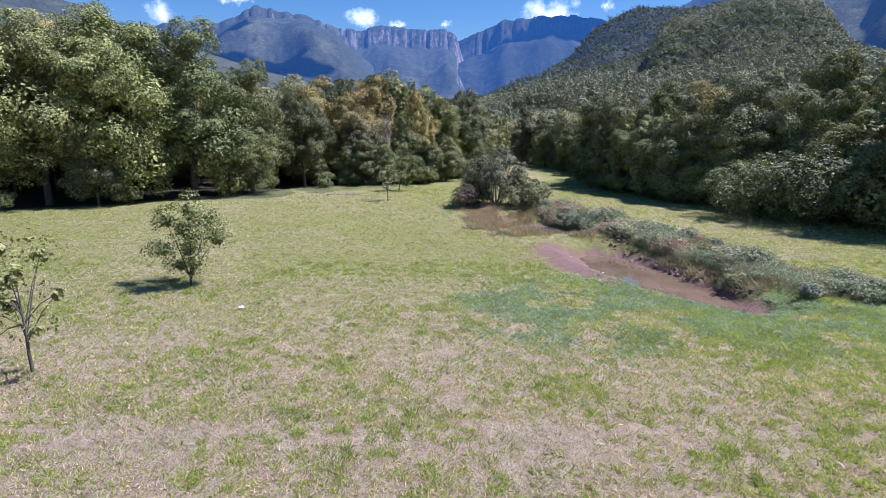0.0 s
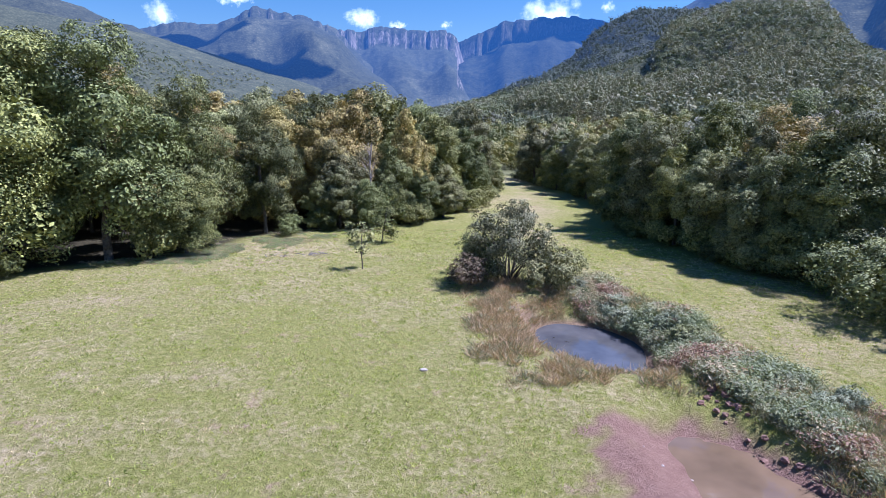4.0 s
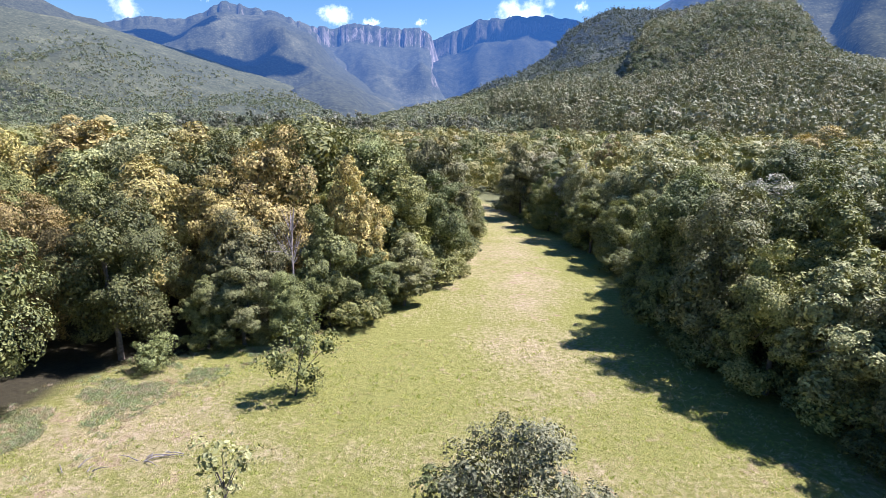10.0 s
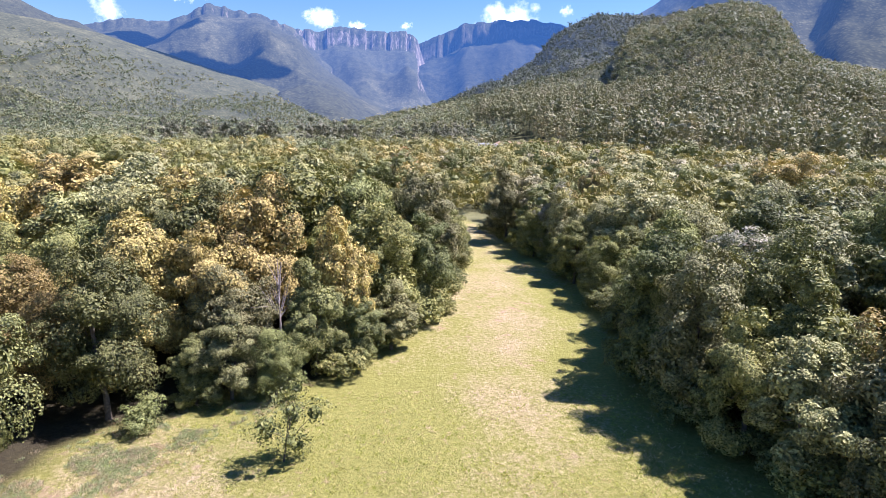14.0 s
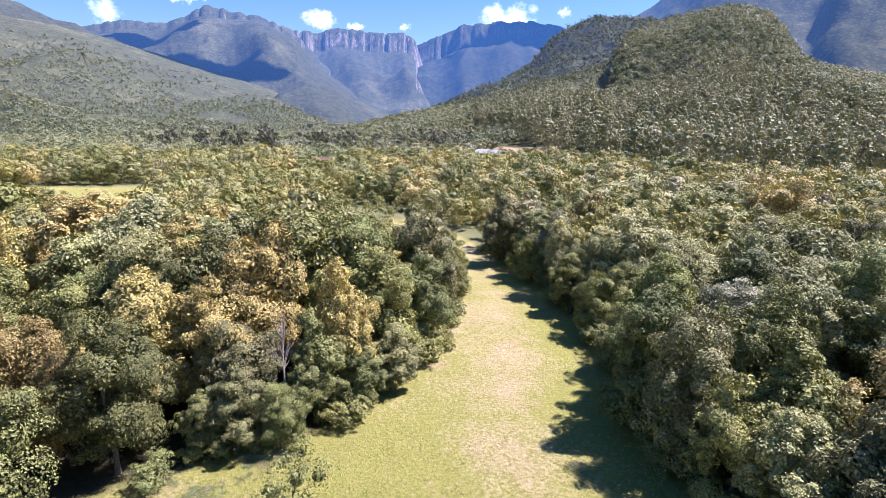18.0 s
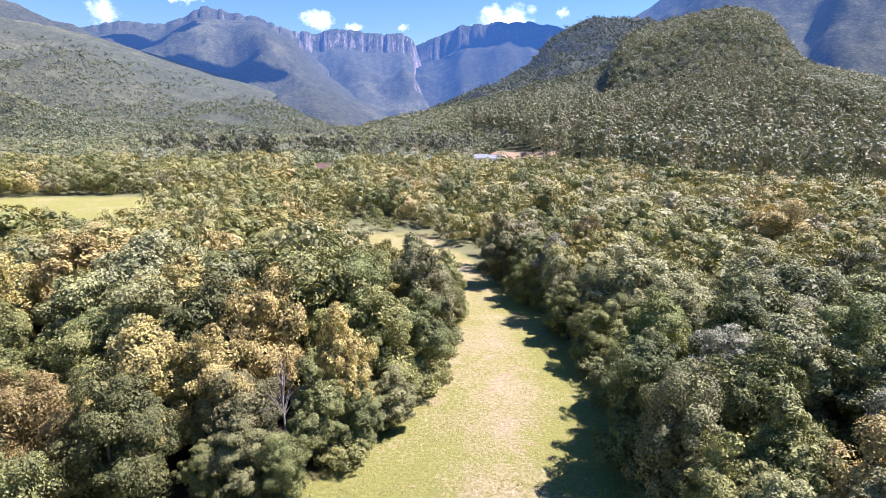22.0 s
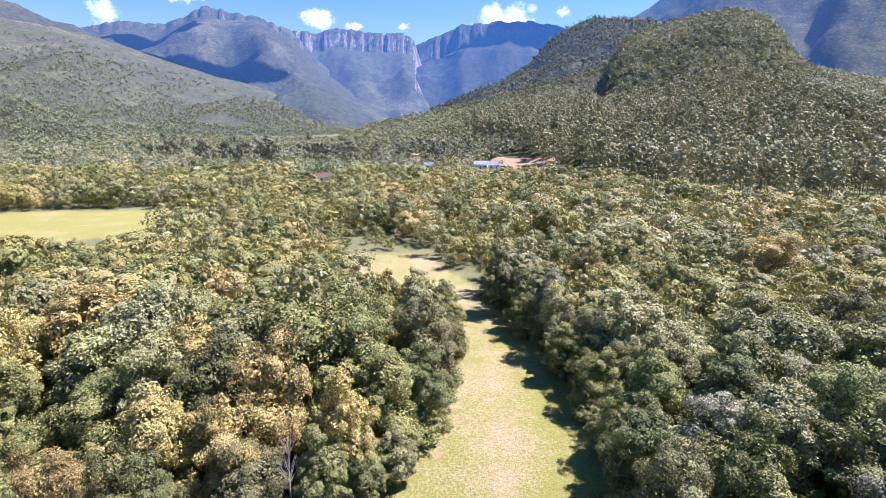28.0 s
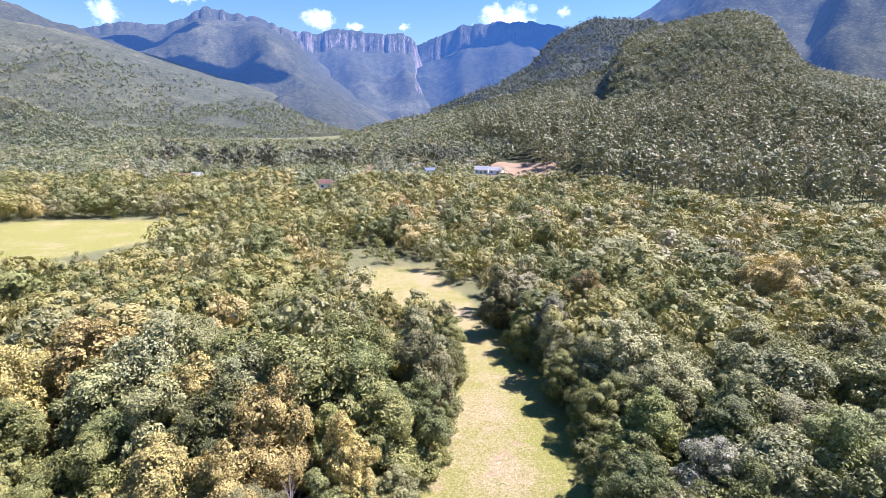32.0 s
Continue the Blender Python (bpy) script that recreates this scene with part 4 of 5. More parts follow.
keep = (az > 3) & (az < 24) & (rr > 1000) & (rr < 1900) & (RIDGE_5.height(az, rr) > 40)
x, y, az, rr = x[keep], y[keep], az[keep], rr[keep]
hue = np.clip(r2.random(len(x)) * 0.45 + fbm(x * 0.01, y * 0.01, 67, 2) * 0.4 - 0.1, 0, 0.6)
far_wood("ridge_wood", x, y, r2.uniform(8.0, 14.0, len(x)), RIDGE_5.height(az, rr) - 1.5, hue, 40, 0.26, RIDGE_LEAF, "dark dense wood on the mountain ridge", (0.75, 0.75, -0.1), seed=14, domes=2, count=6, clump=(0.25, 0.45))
# dark stands of tall trees on the valley floor
cl = np.concatenate([np.stack([a + r2.normal(size=k) * w, b + r2.normal(size=k) * w * 0.7], 1) for a, b, k, w in ((-120, 420, 16, 12), (-92, 410, 12, 9), (-58, 430, 10, 6), (-38, 440, 12, 10), (-175, 470, 14, 14), (40, 440, 10, 12), (10, 470, 12, 14))])
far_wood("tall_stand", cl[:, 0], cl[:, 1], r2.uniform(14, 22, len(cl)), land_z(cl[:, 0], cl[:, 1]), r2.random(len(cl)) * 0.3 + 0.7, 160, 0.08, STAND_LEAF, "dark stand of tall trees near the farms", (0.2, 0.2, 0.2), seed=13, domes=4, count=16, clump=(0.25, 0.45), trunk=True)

# ---- bare earth of the farmyard and the farm track ----
def drape(name, pts, mat, label, lift=0.35):
    """A sheet over the land, pts as an array (nu, nv, 2)."""
    z = land_z(pts[..., 0], pts[..., 1]) + lift
    return tagged(new(name, mesh_from(name, np.concatenate([pts, z[..., None]], -1).reshape(-1, 3), grid_faces(*pts.shape[:2]), mat, True)), label, "road" if "road" in name else "ground", kind="structure")


def soil_material(name, a, b):
    m, nt, sh = material(name)
    nt.links.new(ramp(nt, noise_at(nt, 0.12, 6.0, 0.7), [(0.3, a), (0.7, b)]), sh.inputs["Base Color"])
    sh.inputs["Roughness"].default_value = 0.95
    bump(nt, sh, noise_at(nt, 0.8, 5.0), 0.6, 0.2)
    return m


RED_SOIL = soil_material("red_soil", (0.18, 0.115, 0.065), (0.29, 0.20, 0.12))
rad, ang = np.meshgrid(np.linspace(0.02, 1.0, 16), np.linspace(0, 2 * np.pi, 49), indexing="ij")
edge_wave = 1 + 0.14 * np.sin(3 * ang + 1) + 0.08 * np.sin(7 * ang)
drape("ground_farmyard", np.stack([80 + 22 * rad * np.cos(ang) * edge_wave, 398 + 36 * rad * np.sin(ang) * edge_wave], -1), RED_SOIL, "bare red earth yard beside the farm", 0.5)
ty, tw = np.meshgrid(np.linspace(388, 470, 30), np.linspace(-2.4, 2.4, 5), indexing="ij")
drape("road", np.stack([-22 - (ty - 400) * 0.05 + 3 * np.sin(ty * 0.06) + tw, ty], -1), RED_SOIL, "narrow earth track between the trees", 0.4)

# ---- clouds, far behind the mountains ----
def cloud_material():
    m, nt, sh = material("cloud_vapour")
    tex = nt.nodes.new("ShaderNodeTexCoord")
    n = noise_at(nt, 2.6, 7.0, 0.62, tex.outputs["UV"])
    sep = nt.nodes.new("ShaderNodeSeparateXYZ")
    nt.links.new(tex.outputs["UV"], sep.inputs[0])
    dx = maths(nt, "SUBTRACT", sep.outputs["X"], attribute(nt, "mid"))
    dy = maths(nt, "MULTIPLY", maths(nt, "SUBTRACT", sep.outputs["Y"], 0.45), 2.0)
    d = maths(nt, "SQRT", maths(nt, "ADD", maths(nt, "MULTIPLY", maths(nt, "MULTIPLY", dx, dx), attribute(nt, "aspect")), maths(nt, "MULTIPLY", dy, dy)))
    v = maths(nt, "SUBTRACT", maths(nt, "MULTIPLY_ADD", n, 1.9, -0.35), d)
    a = ramp(nt, v, [(0.0, (0, 0, 0)), (0.95, (1, 1, 1))])
    em = node(nt, "ShaderNodeEmission", Strength=1.0)
    nt.links.new(ramp(nt, v, [(0.0, (0.75, 0.85, 0.98)), (0.45, (1.0, 1.0, 1.0))]), em.inputs["Color"])
    tr = nt.nodes.new("ShaderNodeBsdfTransparent")
    ms = nt.nodes.new("ShaderNodeMixShader")
    nt.links.new(a, ms.inputs["Fac"])
    nt.links.new(tr.outputs["BSDF"], ms.inputs[1])
    nt.links.new(em.outputs["Emission"], ms.inputs[2])
    nt.links.new(ms.outputs["Shader"], nt.nodes["Material Output"].inputs["Surface"])
    return m


CLOUD = cloud_material()
# bearing, elevation of the middle, width and height in degrees
for i, (az0, el0, w, h) in enumerate([(10.2, 10.9, 11.0, 5.0), (-7.8, 10.4, 5.0, 3.6), (-25.6, 10.0, 4.2, 3.6), (-19.5, 11.6, 5.5, 1.8), (0.2, 10.0, 1.8, 1.2), (-4.5, 9.9, 3.0, 1.6), (15.6, 11.2, 2.4, 1.6)]):
    nu, nv = 24, 14
    a = np.radians(az0 + w * (np.linspace(0, 1, nu) - 0.5))
    e = np.radians(el0 + h * (np.linspace(0, 1, nv) - 0.5))
    A, E = np.meshgrid(a, e, indexing="ij")
    D = 4750
    me = mesh_from("cloud", np.stack([1.5 + D * np.sin(A) * np.cos(E), 31 + D * np.cos(A) * np.cos(E), 20 + D * np.sin(E)], -1).reshape(-1, 3), grid_faces(nu, nv), CLOUD, True, {"mid": np.full(nu * nv, i * 3.1 + w / h / 2), "aspect": np.full(nu * nv, (2 * h / w) ** 2)})
    uv = me.uv_layers.new(name="UVMap")
    u0 = np.repeat(np.linspace(0, 1, nu) * w / h + i * 3.1, nv)
    v0 = np.tile(np.linspace(0, 1, nv), nu)
    li = np.empty(len(me.loops), np.int32)
    me.loops.foreach_get("vertex_index", li)
    uv.data.foreach_set("uv", np.stack([u0[li], v0[li]], 1).ravel().astype(np.float32))
    tagged(new("cloud", me), "white fair-weather cloud over the mountains", "cloud", "clouds over the mountains", "structure")


def shade_cloud(x, y, z, rx, ry, rz, seed):
    """A thick cloud overhead, out of view, added to shade the slopes below it."""
    bm = bmesh.new()
    bmesh.ops.create_icosphere(bm, subdivisions=4, radius=1.0)
    for v in bm.verts:
        k = 1 + 0.45 * noise.noise(v.co * 2.1 + Vector((seed * 5.1, 0, 0))) + 0.2 * noise.noise(v.co * 5.0)
        v.co = Vector((v.co.x * rx * k, v.co.y * ry * k, v.co.z * rz * k))
    ob = tagged(new("cloud", bm_mesh("cloud", bm, CLOUD_BODY, True)), "unseen cumulus cloud added to shade the mountain slopes", "cloud", "clouds over the mountains", "structure")
    ob.matrix_basis = Matrix.Translation((x, y, z))


CLOUD_BODY, nt, sh = material("cloud_body")
nt.links.new(ramp(nt, noise_at(nt, 0.004, 4.0), [(0.3, (0.78, 0.79, 0.8)), (0.7, (0.85, 0.85, 0.85))]), sh.inputs["Base Color"])
sh.inputs["Roughness"].default_value = 1.0
for az0, r0, z0, up, rx, ry, seed in ((-21.6, 2150, 275, 1900, 330, 150, 1), (-23.6, 2560, 335, 1900, 150, 60, 3), (10.5, 3300, 330, 2300, 400, 260, 2)):
    foot = Vector((1.5 + r0 * math.sin(radians(az0)), 31 + r0 * math.cos(radians(az0)), z0))
    c = foot + SUN_DIR * up
    shade_cloud(c.x, c.y, c.z, rx, ry, 90, seed)

# ---- small trees and shrubs of the meadow ----
def shrub_model(seed, rx, ry, n, size, count=30, lobe=(0.22, 0.4), base=0.02, low=0.95, mats=LEAF_GREY, stems=7, inner=0.25, fork=0.0, plump=1.0):
    """A shrub of unit height: its stems, one mesh each, and its crown. fork: height at which a single trunk divides."""
    r = np.random.default_rng(seed)
    p, q, out, c, R = masses(r, rx, ry, base, 1.0, max(5, count // 4), count * 2, (lobe[0] * 0.6, lobe[1] * 0.6), low, plump)
    crown = quads(clump_leaves(r, p, q, out, c, R, n, size, inner, ruffle=0.5))
    pieces = []
    if fork:
        pieces.append(mesh_from("trunk", *tube([(0, 0, -0.04), (0.01, 0.0, fork * 0.5), (0.0, 0.01, fork), (0.02, 0.0, min(0.9, fork * 2.4))], [0.014, 0.011, 0.009, 0.003], 6), BARK, True))
    for k in range(stems):
        e = c[int(r.integers(len(c)))]
        a = np.array([0, 0, fork * r.uniform(0.7, 1.5)]) if fork else np.array([r.normal() * 0.04, r.normal() * 0.04, -0.05])
        pieces.append(mesh_from("stem", *tube([a, (a + e) / 2 + np.array([0, 0, 0.03]), e], [0.006, 0.004, 0.0015] if fork else [0.010, 0.006, 0.002], 5), BARK, True))
    return pieces, mesh_from("crown", *crown, mats)


def put_shrub(model, x, y, h, leaf, label, name="shrub", group="", wide=1.0, lean=(0, 0)):
    ob = thing(name, label, "shrub" if "shrub" in name or "bush" in name else "tree", group)
    ob.matrix_basis = Matrix.Translation((x, y, float(ground_z(x, y)))) @ Matrix.Rotation(rng.uniform(0, 6.28), 4, "Z")
    for k, piece in enumerate(model[0]):
        part("trunk" if piece.name.startswith("trunk") else "branch", piece, ob, place=Matrix.Diagonal((h * wide, h * wide, h, 1)))
    crown = part("crown", model[1], ob, place=Matrix.Diagonal((h * wide, h * wide, h, 1)))
    crown.material_slots[0].link = "OBJECT"
    crown.material_slots[0].material = leaf
    ob.matrix_basis = ob.matrix_basis @ pose(0, 0, 0, lean[0], lean[1], 0)
    return ob


SMALL = shrub_model(301, 0.42, 0.40, 6500, 0.026, 40, (0.2, 0.6), 0.14, 0.35, stems=16, inner=0.3, fork=0.07, plump=0.5)
put_shrub(SMALL, -9.5, 20.3, 3.3, LEAF_GREEN, "young grey-green tree with several thin stems on the grass", "small_tree")
SPARSE = shrub_model(302, 0.34, 0.34, 900, 0.03, 36, (0.3, 0.7), 0.2, 0.6, stems=14, inner=0.3, fork=0.3, plump=0.42)
put_shrub(SPARSE, -9.8, 12.4, 3.3, LEAF_GREEN, "thin sapling with sparse green leaves", "sapling")
put_shrub(SPARSE, -11.2, 11.6, 3.0, LEAF_GREEN, "thin sapling with sparse green leaves", "sapling")
THIN = shrub_model(303, 0.3, 0.3, 300, 0.042, 8, (0.5, 0.9), 0.2, 0.6, stems=9, inner=0.5, fork=0.3)
put_shrub(THIN, -4.8, 48.2, 3.3, LEAF_GREY, "slender sapling with few pale leaves", "sapling")
LEANER = shrub_model(304, 0.36, 0.34, 2600, 0.03, 36, (0.3, 0.7), 0.1, 0.6, stems=12, fork=0.2, plump=0.5)
put_shrub(LEANER, -4.6, 57.5, 4.4, LEAF_GREEN, "leaning young tree with green leaves", "small_tree", lean=(6, 9))

LEAF_BUSH = leaf_material("leaf_bush", (0.060, 0.060, 0.028), (0.175, 0.168, 0.082), (0.30, 0.275, 0.145))
BIG = shrub_model(305, 0.60, 0.58, 17000, 0.022, 80, (0.06, 0.30), 0.02, 0.85, stems=26, inner=0.2, plump=0.52)
put_shrub(BIG, 4.2, 45.6, 4.6, LEAF_BUSH, "large spreading grey-green bush beside the pond", "bush")
ROUND = [shrub_model(310 + i, 0.62, 0.6, 3800, 0.048, 30, (0.18, 0.4), stems=4) for i in range(4)]
LEAFY = [shrub_model(315 + i, 0.6, 0.6, 9000, 0.03, 34, (0.2, 0.42), stems=4) for i in range(2)]
FINE = [shrub_model(320 + i, 0.7, 0.66, 2600, 0.06, 26, (0.14, 0.4), inner=0.4, stems=5) for i in range(3)]
put_shrub(ROUND[0], 1.9, 44.0, 1.9, LEAF_RED, "low shrub with dull red leaves under the bush", wide=1.1)
put_shrub(ROUND[1], 6.6, 43.6, 2.4, LEAF_GREY, "grey-green shrub at the foot of the bush")
put_shrub(ROUND[2], 2.6, 46.4, 2.6, LEAF_DARK, "dark shrub at the foot of the bush")
put_shrub(ROUND[3], 7.4, 45.2, 2.0, LEAF_GREY, "grey-green shrub at the foot of the bush")

# the scrub strip along the far bank of the pools: x, y, height
STRIP = np.array([(8.2, 43.0), (9.3, 41.0), (10.3, 39.2), (10.6, 36.8), (10.0, 34.6), (11.0, 33.2), (11.6, 31.0), (12.0, 28.8), (12.4, 26.4), (12.8, 24.0), (13.4, 21.8), (14.6, 20.2)])
for k, (x, y) in enumerate(STRIP):
    for j in range(2):
        a, b = x + rng.normal() * 0.8, y + rng.normal() * 0.75
        u = rng.random()
        leaf = LEAF_SAGE if u < 0.5 else LEAF_GREY if u < 0.8 else LEAF_RED if u < 0.92 else LEAF_DARK
        put_shrub(FINE[(k + j) % 3], a, b, rng.uniform(0.4, 0.75) * (1.05 if y > 34 else 0.95), leaf, "low tangled scrub on the pond bank" if leaf is not LEAF_RED else "reddish dry scrub on the pond bank", group="scrub on the pond bank", wide=rng.uniform(1.1, 1.6))
for x, y, h in [(21.4, 37.6, 4.0), (23.6, 34.6, 4.6), (24.6, 40.6, 4.6), (26.2, 30.8, 4.6), (22.4, 43.0, 3.4), (25.8, 36.6, 4.9)]:
    put_shrub(LEAFY[int(h * 10) % 2], x, y, h, LEAF_DARK, "rounded leafy shrub before the wood", group="shrubs before the wood", wide=1.15)
for side, edge in (("l", EDGE_L), ("r", EDGE_R)):
    y = 41.0 if side == "l" else 28.0
    while y < 128:
        x = float(np.interp(y, edge[:, 0], edge[:, 1])) + (-1.0 if side == "l" else 1.0) * rng.uniform(0.2, 1.8)
        if seen(x, y, 0.86) and not (side == "l" and y < 62 and rng.random() < 0.4) and math.hypot(x + 6.4, y - 65.6) > 2.4:
            u = rng.random()
            leaf = LEAF_GREEN if u < 0.4 else LEAF_DARK
            put_shrub(ROUND[int(rng.integers(4))], x, y, rng.uniform(1.3, 3.0), leaf, "leafy undergrowth at the wood's edge", "shrub", "undergrowth at the wood's edge", rng.uniform(0.9, 1.3))
        y += rng.uniform(1.6, 2.9) * (1.0 if y < 80 else 1.5)

# ---- a bare dead tree ----
BARK_GREY = bark_material("grey_dead_wood", (0.17, 0.14, 0.13), (0.30, 0.26, 0.25))
r3 = np.random.default_rng(77)
dead = thing("dead_tree", "bare pale dead tree at the wood's edge", "tree", at=(-6.6, 66.8, float(ground_z(-6.6, 66.8))))
part("trunk", mesh_from("trunk", *tube([(0, 0, -0.3), (0.1, 0, 3), (0.0, 0.2, 5.5), (0.3, 0.1, 8.2)], [0.11, 0.085, 0.06, 0.02], 7), BARK_GREY, True), dead)
for k in range(16):
    z0 = r3.uniform(4.5, 7.0)
    d = np.array([r3.normal() * 0.6, r3.normal() * 0.6, r3.uniform(1.2, 2.4)])
    a = np.array([0.05, 0.12, z0])
    part("branch", mesh_from("branch", *stack([tube([a, a + d * 0.5, a + d], [0.032, 0.022, 0.007], 5), tube([a + d * 0.5, a + d * 0.9 + r3.normal(size=3) * 0.4], [0.016, 0.005], 4)]), BARK_GREY, True), dead)

# ---- water ----
def water_material(name, a, b):
    m, nt, sh = material(name)
    n = noise_at(nt, 0.6, 3.0)
    nt.links.new(ramp(nt, n, [(0.3, a), (0.7, b)]), sh.inputs["Base Color"])
    sh.inputs["Roughness"].default_value = 0.02
    sh.inputs["IOR"].default_value = 1.33
    sh.inputs["Specular IOR Level"].default_value = 0.9
    bump(nt, sh, noise_at(nt, 3.0, 2.0), 0.05, 0.02)
    return m


WATER = {"water_1": water_material("muddy_water", (0.115, 0.076, 0.046), (0.19, 0.125, 0.078)), "water_2": water_material("dark_water", (0.055, 0.053, 0.056), (0.10, 0.096, 0.1))}
for name, cx, cy, a, b, label in (("water_1", 9.25, 23.7, 5.6, 2.5, "long shallow pool of brown muddy water"), ("water_2", 7.2, 37.1, 3.9, 2.7, "small round pool reflecting the sky")):
    ang = np.linspace(0, 2 * np.pi, 40, endpoint=False)
    c, s_ = math.cos(radians(-75)), math.sin(radians(-75))
    bm = bmesh.new()
    ring = [bm.verts.new((cx + a * math.cos(t) * c - b * math.sin(t) * s_, cy + a * math.cos(t) * s_ + b * math.sin(t) * c, MUD_WATER_Z if name == "water_1" else WATER_Z)) for t in ang]
    bm.faces.new(ring)
    tagged(new(name, bm_mesh(name, bm, WATER[name])), label, "pool", kind="structure")

# ---- grass ----
GRASS = leaf_material("grass_blades", (0, 0, 0), (0, 0, 0), (0, 0, 0), 0.6, [(0.0, (0.33, 0.375, 0.08)), (0.3, (0.42, 0.43, 0.115)), (0.5, (0.48, 0.42, 0.22)), (0.62, (0.60, 0.48, 0.32)), (0.85, (0.68, 0.55, 0.40))], 0.5)


def tuft(r, n, height, width, spread, lean):
    base = np.stack([r.normal(size=n) * spread, r.normal(size=n) * spread, np.zeros(n) - 0.01], 1)
    d = np.stack([r.normal(size=n) * lean + base[:, 0] * 1.5, r.normal(size=n) * lean + base[:, 1] * 1.5, np.ones(n)], 1)
    d /= np.linalg.norm(d, axis=1, keepdims=True)
    L = (height * r.uniform(0.55, 1.2, n))[:, None]
    side = np.cross(d, r.normal(size=(n, 3)))
    side /= np.linalg.norm(side, axis=1, keepdims=True)
    mid = base + d * L * 0.45
    w = width * r.uniform(0.7, 1.3, n)[:, None]
    tip = base + d * L + np.stack([d[:, 0], d[:, 1], -np.abs(d[:, 0])], 1) * L * 0.3
    return np.stack([base, mid + side * w / 2, tip, mid - side * w / 2], 1)


def sow(name, xs, ys, temps, scale, tones, label, mat=GRASS, seed=3):
    r = np.random.default_rng(seed)
    which, ang = r.integers(0, len(temps), len(xs)), r.uniform(0, 6.283, len(xs))
    zs = ground_z(xs, ys)
    vs, tn = [], []
    for v, temp in enumerate(temps):
        m = which == v
        T = temp.reshape(1, -1, 3)
        ca, sa, k = np.cos(ang[m])[:, None], np.sin(ang[m])[:, None], scale[m][:, None]
        vs.append(np.stack([(T[..., 0] * ca - T[..., 1] * sa) * k + xs[m][:, None], (T[..., 0] * sa + T[..., 1] * ca) * k + ys[m][:, None], T[..., 2] * k + zs[m][:, None]], -1).reshape(-1, 3))
        tn.append(np.repeat(tones[m], T.shape[1]))
    V = np.concatenate(vs)
    return tagged(new(name, mesh_from(name, V, np.arange(len(V)).reshape(-1, 4), mat, False, {"tone": np.concatenate(tn)})), label, "grass", kind="stuff")


r4 = np.random.default_rng(12)
TUFTS = [tuft(r4, 7, 0.11, 0.02, 0.06, 0.7) for k in range(6)]
n = 190000
y = 5.5 + 60 * r4.random(n) ** 2.2
y = np.where(y < 10, y - 11 * r4.random(n) ** 3, y)
x = r4.uniform(-1, 1, n) * (y * 0.84 + 2.5) * (1 + 0.8 * r4.random(n) ** 4) + np.where(y < 10, r4.normal(size=n) * 2.5, 0)
around = r4.random(n) < 0.12
y = np.where(around, -28 + 85 * r4.random(n), y)
x = np.where(around, r4.normal(size=n) * 24, x)
one, two = pools(x, y)
keep = (edge_gap(x, y) > 0.3) & (one > 1.7) & (two > 1.6) & (pool(x, y, 7.0, 24.6, 4.8, 2.3, -80.0) > 1.1)
x, y = x[keep], y[keep]
lush = 0.3 * fbm(x * 0.3, y * 0.3, 33, 3) + 0.3 * fbm(x * 1.6, y * 1.6, 34, 2) + 0.4 * r4.random(len(x)) + 0.16 * np.exp(-(((x - 9) / 7) ** 2 + ((y - 17) / 4) ** 2))
keep = r4.random(len(x)) < np.where(lush > 0.5, 0.55, 0.45)
x, y, lush = x[keep][:80000], y[keep][:80000], lush[keep][:80000]
sow("meadow_grass", x, y, TUFTS, r4.uniform(0.55, 1.25, len(x)) * np.where(lush > 0.5, 1.1, 0.75) * (1 + np.clip(y - 25, 0, 40) * 0.012), np.clip(np.where(lush + r4.normal(size=len(x)) * 0.09 - 0.05 * smooth(20, 8, y) > 0.555, r4.uniform(0, 0.5, len(x)), r4.uniform(0.45, 1.0, len(x))), 0, 0.99), "short meadow grass, green tufts among dry straw")
LEAF_EDGE = leaf_material("edge_weed_leaf", (0, 0, 0), (0, 0, 0), (0, 0, 0), 0.6, [(0.0, (0.32, 0.36, 0.2)), (0.5, (0.48, 0.38, 0.29))], 0.5)
CLUMPS = [tuft(r4, 34, 0.15, 0.018, 0.075, 0.55) for k in range(5)]
n = 8000
y = 3.5 + 21 * r4.random(n) ** 0.9
x = r4.uniform(-1, 1, n) * (y * 0.84 + 2.5)
one, two = pools(x, y)
keep = (edge_gap(x, y) > 1) & (fbm(x * 0.35, y * 0.35, 51, 3) + 0.01 * x > 0.36 + 0.3 * r4.random(n)) & (one > 1.8) & (pool(x, y, 7.0, 24.6, 4.8, 2.3, -80.0) > 1.15)
x, y = x[keep], y[keep]
sow("grass_clumps", x, y, CLUMPS, r4.uniform(0.45, 1.15, len(x)), r4.uniform(0, 0.45, len(x)), "fresh green grass clumps standing in dry turf", seed=31)
# grey-green weeds along the wood's edge
n = 4200
y = r4.uniform(49, 64, n)
x = np.interp(y, EDGE_L[:, 0], EDGE_L[:, 1]) + r4.normal(size=n) * 1.6 + 1.2
keep = fbm(x * 0.5, y * 0.5, 52, 3) > 0.47
x, y = x[keep], y[keep]
sow("edge_weeds", x, y, CLUMPS, r4.uniform(0.6, 1.3, len(x)), np.where(r4.random(len(x)) < 0.35, 0.9, 0.2), "rough grey-green weeds along the wood", LEAF_EDGE, 32)
